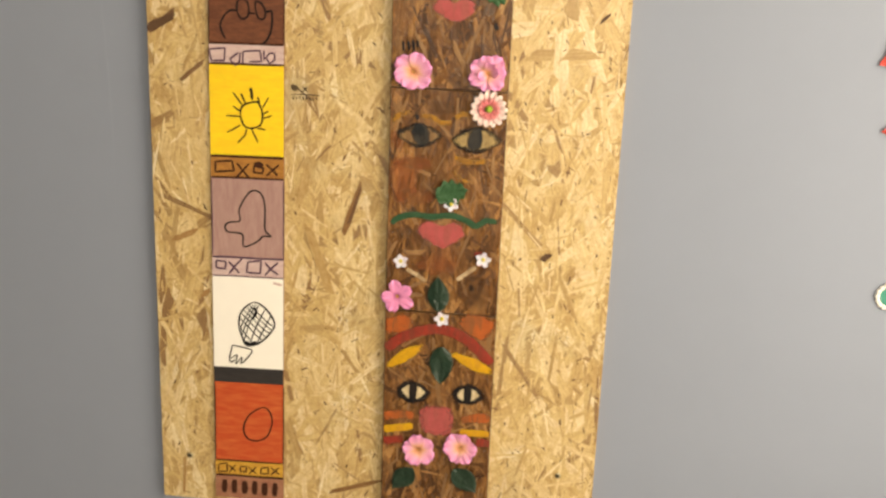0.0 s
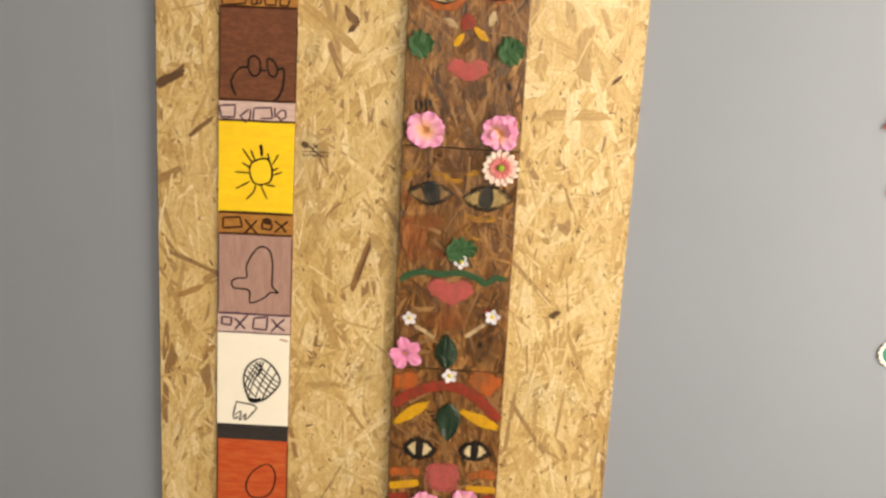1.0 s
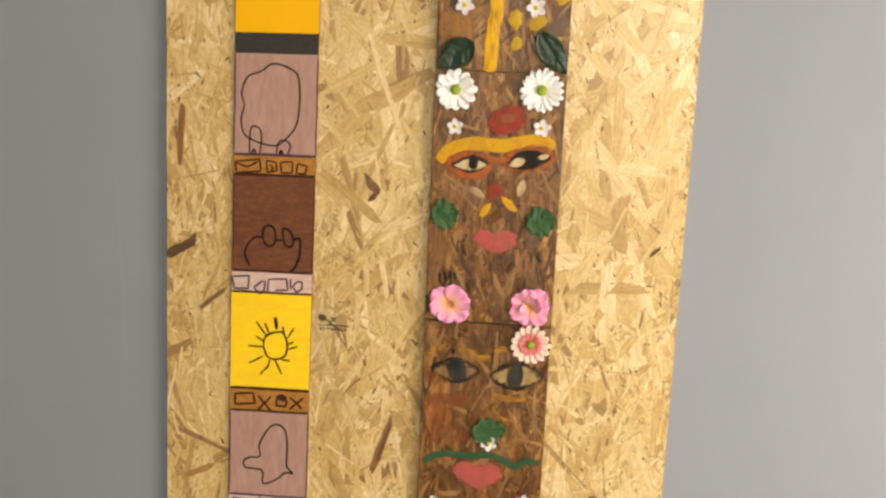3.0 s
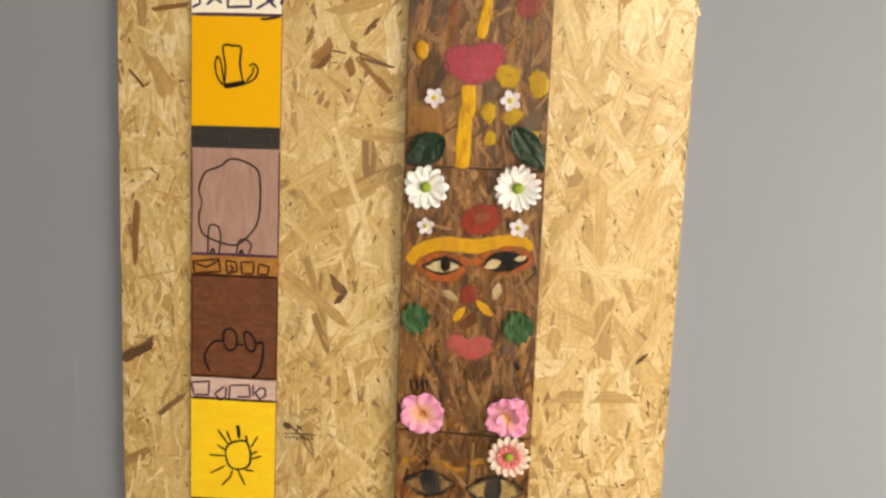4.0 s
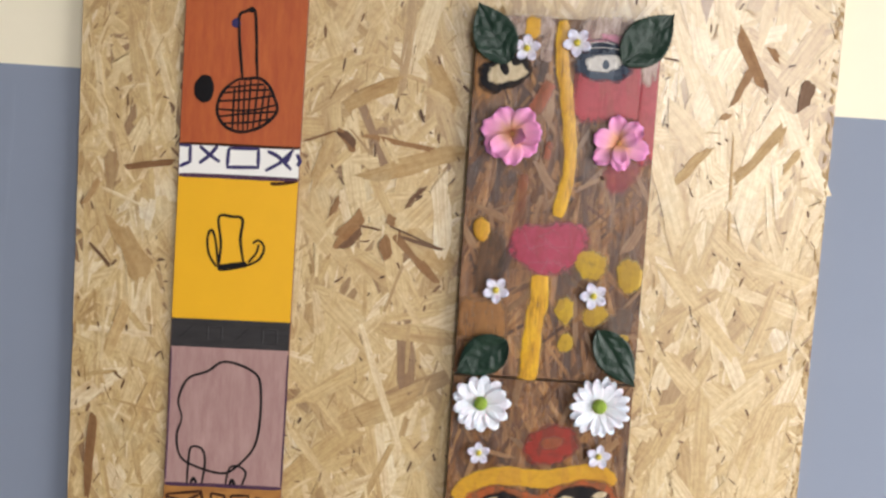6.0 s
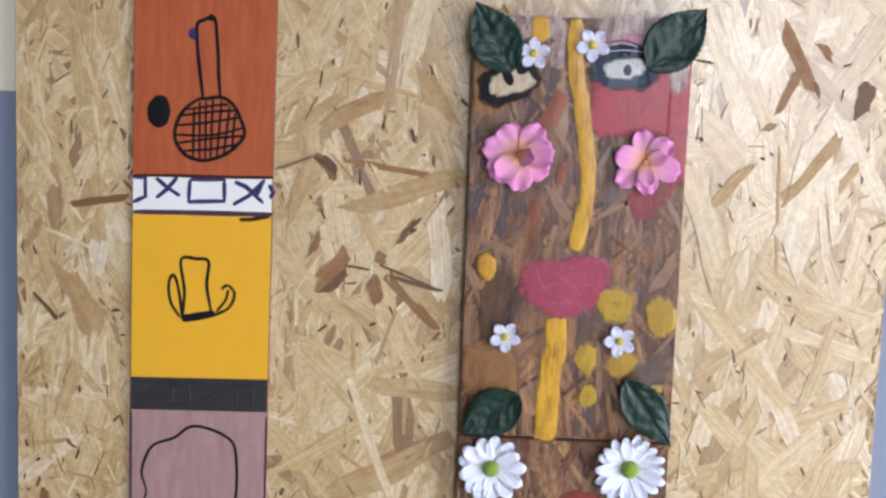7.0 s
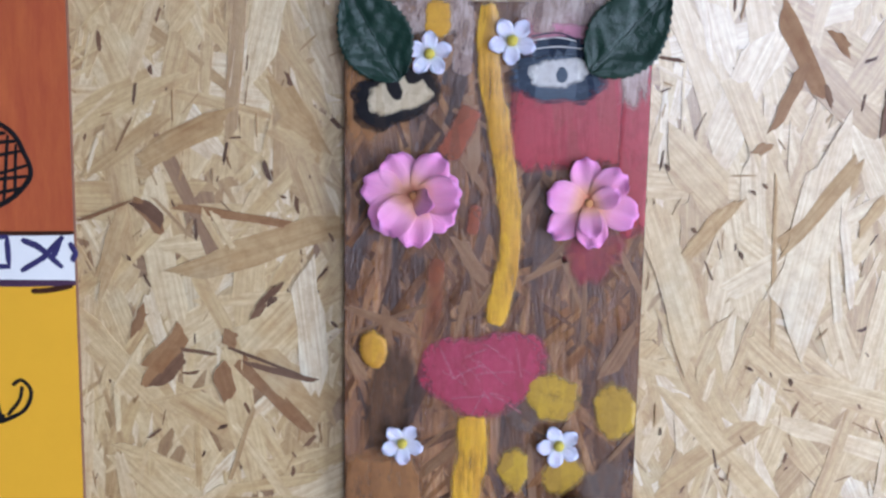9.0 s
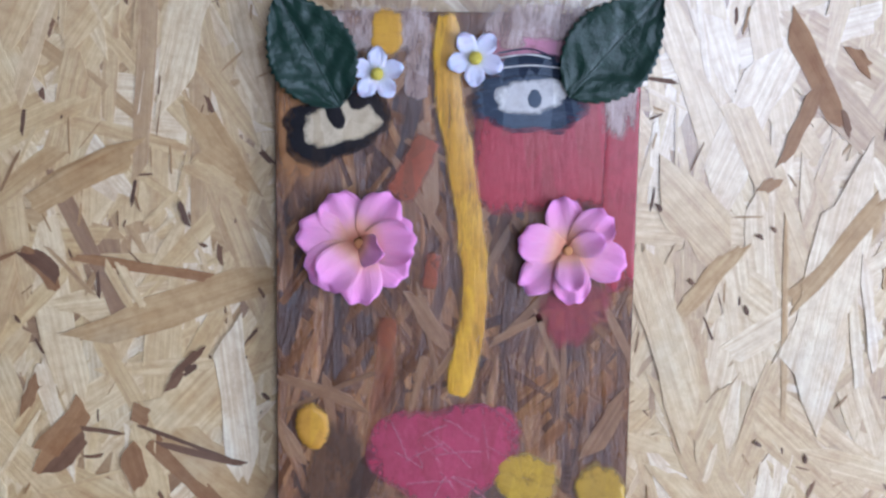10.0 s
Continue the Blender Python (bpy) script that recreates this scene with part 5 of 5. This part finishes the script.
def leaf(c, L, W, turn, mat, seed, curl=0.004, teeth=0.0007, lobes=95, label="dark green fabric leaf with pressed veins", name="fabric_leaf", base=-0.5):
    """A fabric leaf along x, from stem end to tip, with pressed veins and a toothed edge."""
    ob = empty(name, pose(c[0], PAINT - 0.0012, c[1], 90, 0, 0) @ Matrix.Rotation(turn, 4, "Z"))
    tagged(ob, label, "artificial leaf", "fabric leaves on the planks")
    rr = random.Random(seed)
    ph = rr.uniform(0, 6)

    def fn(s, t):
        q = 2 * t - 1
        w = W / 2 * (math.sin(math.pi * (0.03 + 0.95 * s) ** 0.85) ** 0.75)
        edge = teeth * math.sin(s * lobes) * abs(q) ** (6 if lobes > 50 else 2)
        x = L * (s - 0.5) - 0.10 * L * abs(q) * (s - 0.3)
        vein = 0.0002 * math.cos(2 * math.pi * (s * 6 - abs(q) * 1.5)) * min(1, 3 * abs(q)) * (1 - abs(q) ** 4)
        vein += 0.0015 * noise.noise(Vector((s * 3.1 + seed * 7, q * 1.9, seed))) + 0.0005 * noise.noise(Vector((s * 9 + seed, q * 5, seed)))
        z = 0.0006 + curl * (0.25 + q * q * 0.55 * math.sin(ph + 3 * s) + 0.5 * (s - 0.5) ** 2 * 2) + vein - 0.0006 * math.exp(-((q / 0.10) ** 2)) + 0.0010
        return (x, q * (w + edge), max(z, 0.0004))

    V, F, U = shell(fn, 44, 22, 0.0004)
    mesh_object("leaf_blade", V, F, mat, ob, U, True)
    mv = []
    for i in range(13):
        s = i / 12
        k = 0.0007 * (1.1 - s)
        z = fn(s, 0.5)[2]
        mv += [(L * (s - 0.5), -k, z), (L * (s - 0.5), 0, z + 0.0006), (L * (s - 0.5), k, z)]
    mesh_object("midrib", mv, [(i * 3 + j, i * 3 + 3 + j, i * 3 + 4 + j, i * 3 + 1 + j) for i in range(12) for j in (0, 1)], mat, ob, [(0.5, 0.5)] * len(mv), True)
    return ob


def leaf_between(a, b, W, mat, seed, **more):
    c = ((a[0] + b[0]) / 2, (a[1] + b[1]) / 2)
    return leaf(c, math.hypot(b[0] - a[0], b[1] - a[1]), W, math.atan2(b[1] - a[1], b[0] - a[0]), mat, seed, **more)


leaf_between(*[(0.2689, 1.5412), (0.2418, 1.5884)], 0.0350, M_LEAF, 1)
leaf_between(*[(0.3607, 1.5462), (0.3986, 1.5886)], 0.0365, M_LEAF, 2)
leaf_between(*[(0.2838, 1.3168), (0.2434, 1.2864)], 0.0340, M_LEAF, 3)
leaf_between(*[(0.3569, 1.3303), (0.3915, 1.2840)], 0.0300, M_LEAF, 4)
leaf_between(*[(0.3134, 0.6913), (0.3116, 0.7424)], 0.0290, M_LEAF, 5, teeth=0.0)
leaf_between(*[(0.3194, 0.6421), (0.3208, 0.5861)], 0.0320, M_LEAF, 6)
leaf_between(*[(0.2866, 0.4570), (0.2565, 0.4217)], 0.0300, M_LEAF, 7)
leaf_between(*[(0.3435, 0.4622), (0.3763, 0.4261)], 0.0320, M_LEAF, 8)
GREEN = "mid-green crumpled fabric leaf with a jagged edge"
for a, b, w, k in ((*[(0.2446, 1.1136), (0.2782, 1.1217)], 0.0350, 9), (*[(0.3556, 1.1097), (0.3911, 1.1207)], 0.0360, 10), (*[(0.3046, 0.8502), (0.3474, 0.8619)], 0.0330, 11)):
    leaf_between(a, b, w, M_LEAF2, k, curl=0.005, teeth=0.0024, lobes=24, label=GREEN)

# ---- strands that stand out on the board ----
SINGLE = random.Random(21)
M_DARK_ONE = wood_strands("bark_strand_single", DARK, 0.6, 0.0, True)
M_TAN_ONE = wood_strands("tan_strand_single", [(0.0, (0.49, 0.345, 0.155)), (1.0, (0.64, 0.485, 0.245))], 0.55, 0.0, True)
M_BROWN_ONE = wood_strands("brown_strand_single", [(0.0, (0.24, 0.125, 0.048)), (0.6, (0.38, 0.22, 0.09)), (1.0, (0.47, 0.31, 0.14))], 0.55, 0.0, True)


def strand_between(a, b, W, mat, y=-0.0008):
    L = math.hypot(b[0] - a[0], b[1] - a[1])
    return strand_layer("strand", [((a[0] + b[0]) / 2, (a[1] + b[1]) / 2, L, W, math.atan2(b[1] - a[1], b[0] - a[0]), y - SINGLE.uniform(0, 0.0003), SINGLE.gauss(0, 0.004), SINGLE.gauss(0, 0.004))], mat, board, AREA, SINGLE, 0.0005)


for (a, b), W in (([(-0.0781, 1.0448), (-0.0428, 1.0680)], 0.013), ([(-0.0365, 0.9813), (-0.0041, 1.0079)], 0.006), ([(-0.0673, 1.3736), (-0.0498, 1.3553)], 0.0026), ([(-0.0793, 1.0454), (-0.0420, 1.0640)], 0.011), ([(0.1647, 1.1490), (0.1775, 1.1365)], 0.010), ([(0.1695, 1.1259), (0.1773, 1.1402)], 0.007),
                  ([(0.1963, 1.4252), (0.2085, 1.4375)], 0.004), ([(0.1811, 1.4033), (0.2232, 1.3875)], 0.0018), ([(0.5000, 1.0807), (0.5121, 1.0916)], 0.004), ([(0.1943, 1.4190), (0.2005, 1.4290)], 0.0045), ([(0.2012, 1.4265), (0.2054, 1.4303)], 0.0035),
                  ([(0.1424, 1.3818), (0.1580, 1.3986)], 0.0075), ([(0.1564, 1.4019), (0.1745, 1.3992)], 0.0022), ([(0.1890, 1.3951), (0.2267, 1.3864)], 0.0032), ([(0.2002, 1.5001), (0.2040, 1.4901)], 0.0028), ([(0.2344, 1.5218), (0.2400, 1.5167)], 0.0025), ([(0.4475, 0.7679), (0.4558, 0.7778)], 0.008),
                  ([(0.4779, 1.5423), (0.4817, 1.5317)], 0.003), ([(0.5103, 1.5197), (0.5150, 1.5429)], 0.012), ([(0.2045, 0.8539), (0.1827, 0.7865)], 0.0050), ([(0.1136, 0.9833), (0.1375, 0.9640)], 0.002), ([(0.1620, 1.1541), (0.1801, 1.1380)], 0.009)):
    strand_between(a, b, W, M_DARK_ONE, -0.0009)
for (a, b), W in (([(0.1811, 0.7872), (0.2044, 0.8577)], 0.0115), ([(-0.0549, 0.7633), (-0.0190, 0.7785)], 0.010), ([(0.1668, 0.4016), (0.2424, 0.4267)], 0.0080), ([(-0.0495, 0.3792), (-0.0461, 0.4377)], 0.0055), ([(-0.0625, 1.1555), (-0.0594, 1.2286)], 0.0090), ([(-0.0394, 1.4376), (0.0011, 1.4448)], 0.0060),
                  ([(0.4538, 1.5781), (0.4788, 1.5352)], 0.0120), ([(0.4681, 1.5527), (0.4547, 1.5206)], 0.0080), ([(0.4453, 1.5078), (0.4527, 1.5127)], 0.0060), ([(0.4805, 1.5680), (0.4883, 1.5577)], 0.0070), ([(0.1763, 1.3937), (0.1812, 1.3759)], 0.0130), ([(0.1784, 1.4101), (0.1848, 1.4051)], 0.0100),
                  ([(0.1340, 1.4797), (0.1488, 1.4629)], 0.0080), ([(0.1366, 1.3816), (0.1559, 1.4092)], 0.0095), ([(-0.0723, 1.4057), (-0.0608, 1.4269)], 0.006), ([(0.1861, 1.3967), (0.2238, 1.3584)], 0.010), ([(-0.0150, 0.6841), (-0.0036, 0.6956)], 0.008), ([(0.1408, 1.3909), (0.1579, 1.4124)], 0.0135), ([(0.1551, 1.4763), (0.2125, 1.4680)], 0.0050)):
    strand_between(a, b, W * 0.85, M_BROWN_ONE, -0.0007)
for (a, b), W in (([(0.1588, 1.4410), (0.2426, 1.4692)], 0.0150), ([(0.4611, 1.4600), (0.4990, 1.5002)], 0.0105), ([(0.4137, 1.4545), (0.4367, 1.4830)], 0.0085), ([(0.1939, 1.3989), (0.2326, 1.3706)], 0.0200), ([(0.0955, 1.1620), (0.1406, 1.1160)], 0.014), ([(-0.0466, 1.3927), (-0.0211, 1.3472)], 0.020),
                  ([(-0.0355, 1.3223), (-0.0496, 1.2792)], 0.010), ([(0.1212, 0.8239), (0.1302, 0.8722)], 0.0100), ([(0.1395, 1.5012), (0.1823, 1.5226)], 0.012), ([(0.2072, 1.5397), (0.2291, 1.5059)], 0.014), ([(0.1327, 0.7950), (0.1642, 0.7013)], 0.012), ([(0.1187, 0.8259), (0.1314, 0.8720)], 0.014), ([(0.1097, 1.1577), (0.1819, 1.0999)], 0.012)):
    strand_between(a, b, W, M_TAN_ONE, -0.0006)

for (a, b), W, mat in (([(0.4130, 1.4543), (0.4373, 1.4825)], 0.0062, M_TAN_ONE), ([(0.4630, 1.4591), (0.4961, 1.5032)], 0.0085, M_TAN_ONE), ([(0.5002, 1.4698), (0.5118, 1.4868)], 0.0065, M_TAN_ONE), ([(0.4567, 1.4965), (0.4603, 1.4078)], 0.0026, M_TAN_ONE), ([(0.4846, 1.5166), (0.4658, 1.4175)], 0.0260, M_OSB_ONE),
                       ([(0.4025, 1.5123), (0.4312, 1.4824)], 0.0240, M_OSB_ONE), ([(0.3949, 1.4818), (0.4201, 1.4070)], 0.0200, M_OSB_ONE), ([(0.4859, 1.4787), (0.4931, 1.4227)], 0.0050, M_OSB_ONE), ([(0.4919, 1.4788), (0.4994, 1.4308)], 0.0050, M_OSB_ONE), ([(0.4223, 1.3942), (0.4317, 1.4200)], 0.0140, M_OSB_ONE),
                       ([(0.1149, 1.4316), (0.1308, 1.4746)], 0.0110, M_TAN_ONE), ([(0.1062, 1.4683), (0.1327, 1.4789)], 0.0020, M_BROWN_ONE), ([(0.1351, 1.4778), (0.1486, 1.4682)], 0.0075, M_DARK_ONE), ([(0.1322, 1.4088), (0.1385, 1.4236)], 0.0055, M_BROWN_ONE), ([(0.1875, 1.3970), (0.2185, 1.4300)], 0.0300, M_OSB_ONE),
                       ([(0.2195, 1.4438), (0.2268, 1.3791)], 0.0170, M_OSB_ONE), ([(0.1391, 1.4983), (0.1812, 1.5205)], 0.0110, M_TAN_ONE), ([(0.2093, 1.5209), (0.2290, 1.5064)], 0.0150, M_TAN_ONE), ([(0.2043, 1.5159), (0.2257, 1.5030)], 0.0090, M_OSB_ONE), ([(0.1686, 1.4736), (0.1791, 1.4551)], 0.0040, M_OSB_ONE), ([(0.1744, 1.4737), (0.1842, 1.4552)], 0.0040, M_OSB_ONE)):
    strand_between(a, b, W, mat, -0.0007)
for a, b in ([(0.4015, 1.5017), (0.4032, 1.4984)], [(0.4164, 1.4698), (0.4187, 1.4674)], [(0.4510, 1.4926), (0.4526, 1.4904)], [(0.4485, 1.3979), (0.4514, 1.3960)], [(0.4706, 1.3919), (0.4716, 1.3887)], [(0.4410, 1.4579), (0.4427, 1.4548)], [(0.4444, 1.4890), (0.4472, 1.4876)], [(0.2346, 1.4181), (0.2372, 1.4150)], [(0.2089, 1.4827), (0.2114, 1.4814)], [(0.1300, 1.4505), (0.1322, 1.4484)]):
    strand_between(a, b, 0.0017, M_DARK_ONE, -0.0011)

# screws through the board
def screw(c, turn):
    s = empty("screw", pose(c[0], -0.0008, c[1], 90, 0, 0) @ Matrix.Rotation(turn, 4, "Z"))
    tagged(s, "yellow zinc cross-head screw sunk in the board", "screw", "board screws")
    dome("head", 0.0042, 0.0012, M_STEEL, s, 18)
    for k in (0, 1):
        bm = box_bm(-0.0026, 0.0026, -0.0005, 0.0005, 0.0011, 0.0014)
        bmesh.ops.rotate(bm, verts=bm.verts, cent=(0, 0, 0), matrix=Matrix.Rotation(k * math.pi / 2, 3, "Z"))
        part("cross_slot", bm, M_MARK, s, "dark cross recess")


screw((-0.0385, 0.4411), 0.3)
screw((0.4879, 0.4568), 0.8)

# faded print on the board: plain bars
M_PRINT = plain("faded_black_print", (0.085, 0.06, 0.035), 0.7, 0.2, 0.4, 500, 0.2)
M_FAINT = plain("worn_brown_print", (0.40, 0.29, 0.15), 0.7, 0.2, 0.4, 500, 0.2)


def print_bar(seg, width, mat=M_PRINT):
    return stroke("print_bar", seg, width, mat, board, -0.0014, 0.0002, 0.2, 6, "faded illegible print", 0.3)


blob("print_mark", (0.1150, 0.9800), 0.0048, 0.0046, M_PRINT, board, -0.0014, 0.0, 0.0002, 0.15, "faded black print mark", heart=0.3, vee=0.1)
print_bar([(0.1255, 0.9815), (0.1318, 0.9752)], 0.0018)
print_bar([(0.1318, 0.9812), (0.1262, 0.9755)], 0.0018)
print_bar([(0.1099, 0.9705), (0.1280, 0.9712), (0.1480, 0.9708)], 0.0012)
for k in range(8):
    print_bar([(0.1125 + 0.0043 * k, 0.9678), (0.1145 + 0.0043 * k, 0.9640 + 0.001 * (k % 3))], 0.0019)
for k in range(5):
    print_bar([(0.1440, 1.0660 - 0.0062 * k), (0.1530 - 0.002 * (k % 2), 1.0640 - 0.0062 * k)], 0.0020, M_FAINT)
for k in range(3):
    print_bar([(0.1265, 1.1130 - 0.0060 * k), (0.1310, 1.1115 - 0.0060 * k)], 0.0022, M_FAINT)
    print_bar([(0.1650 + 0.003 * k, 1.0700 - 0.005 * (k % 2)), (0.1690 + 0.003 * k, 1.0740)], 0.0016, M_FAINT)

# ---- paper decorations on the wall beside the board ----
def paper_scrap(c, size, corners, seed, label, name):
    """A torn, crumpled scrap: corners are its outline in units of size, about c."""
    ob = tagged(empty(name, pose(c[0], WALL_Y - 0.0005, c[1], 90, 0, 0)), label, "paper decoration", "paper decorations on the wall")
    (ax, ay), (bx, by), (cx, cy), (dx, dy) = corners

    def fn(u, v):
        x = (ax * (1 - u) + bx * u) * (1 - v) + (dx * (1 - u) + cx * u) * v
        y = (ay * (1 - u) + by * u) * (1 - v) + (dy * (1 - u) + cy * u) * v
        n = noise.noise(Vector((u * 3 + seed, v * 3, seed)))
        m = noise.noise(Vector((u * 7, v * 7 + seed, 2.0)))
        return (size * (x + 0.08 * m), size * (y + 0.08 * n), size * (0.25 + 0.22 * n + 0.12 * m))

    V, F, U = shell(fn, 12, 12, 0.0004)
    mesh_object("paper_sheet", V, F, M_REDFELT, ob, U)
    return ob


paper_scrap((0.8590, 1.0570), 0.026, ((-0.70, -0.45), (1.0, -0.75), (1.1, 0.9), (0.0, 0.75)), 3.3, "torn crumpled scrap of red crepe paper on the grey wall", "paper_scrap")
paper_scrap((0.8720, 0.9600), 0.016, ((-1.0, 0.2), (0.9, -0.7), (1.2, -0.1), (-0.5, 0.6)), 5.1, "small curled strip of red crepe paper on the wall", "paper_scrap")
disc = tagged(empty("paper_disc", pose(0.8977, WALL_Y - 0.0005, 0.7480, 90, 0, 0)), "teal paper disc with a beaded white edge", "paper decoration", "paper decorations on the wall")
for k in range(16):
    a = 2 * math.pi * k / 16
    bead = dome("bead", 0.0036, 0.0040, M_WHITEFELT, disc, 10)
    bead.matrix_basis = Matrix.Translation((0.0158 * math.cos(a), 0.0158 * math.sin(a), 0.0))
dome("paper_face", 0.0140, 0.0030, M_TEAL, disc, 18)

# ---- single strands of the board, where it is seen from nearest ----
shapes = []
for k in range(24):
    L, W = SINGLE.triangular(0.03, 0.12, 0.06), SINGLE.triangular(0.005, 0.024, 0.011)
    o = strand_layer("strand", [(0, 0, L, W, 0.0, 0.0, SINGLE.gauss(0, 0.002), SINGLE.gauss(0, 0.004))], M_OSB_ONE, None, (-1, 1, -1, 1), SINGLE, 0.0004)
    shapes.append(o.data)
    bpy.data.objects.remove(o)
for k in range(290):
    x = SINGLE.uniform(0.125, 0.225) if k % 2 else SINGLE.uniform(0.41, 0.525)
    ang = 90 + (SINGLE.gauss(0, 28) if SINGLE.random() < 0.7 else SINGLE.uniform(-90, 90))
    me = shapes[k % 24]
    half = max(abs(v.co.x) for v in me.vertices) * abs(math.cos(radians(ang))) + 0.002
    x = min(BX1 - half, max(BX0 + half, x))
    s = new("strand", me)
    s.parent = board
    s.matrix_basis = pose(x, -0.0002 - SINGLE.uniform(0, 0.0003), SINGLE.uniform(1.02, 1.70), 0, -ang, 0)
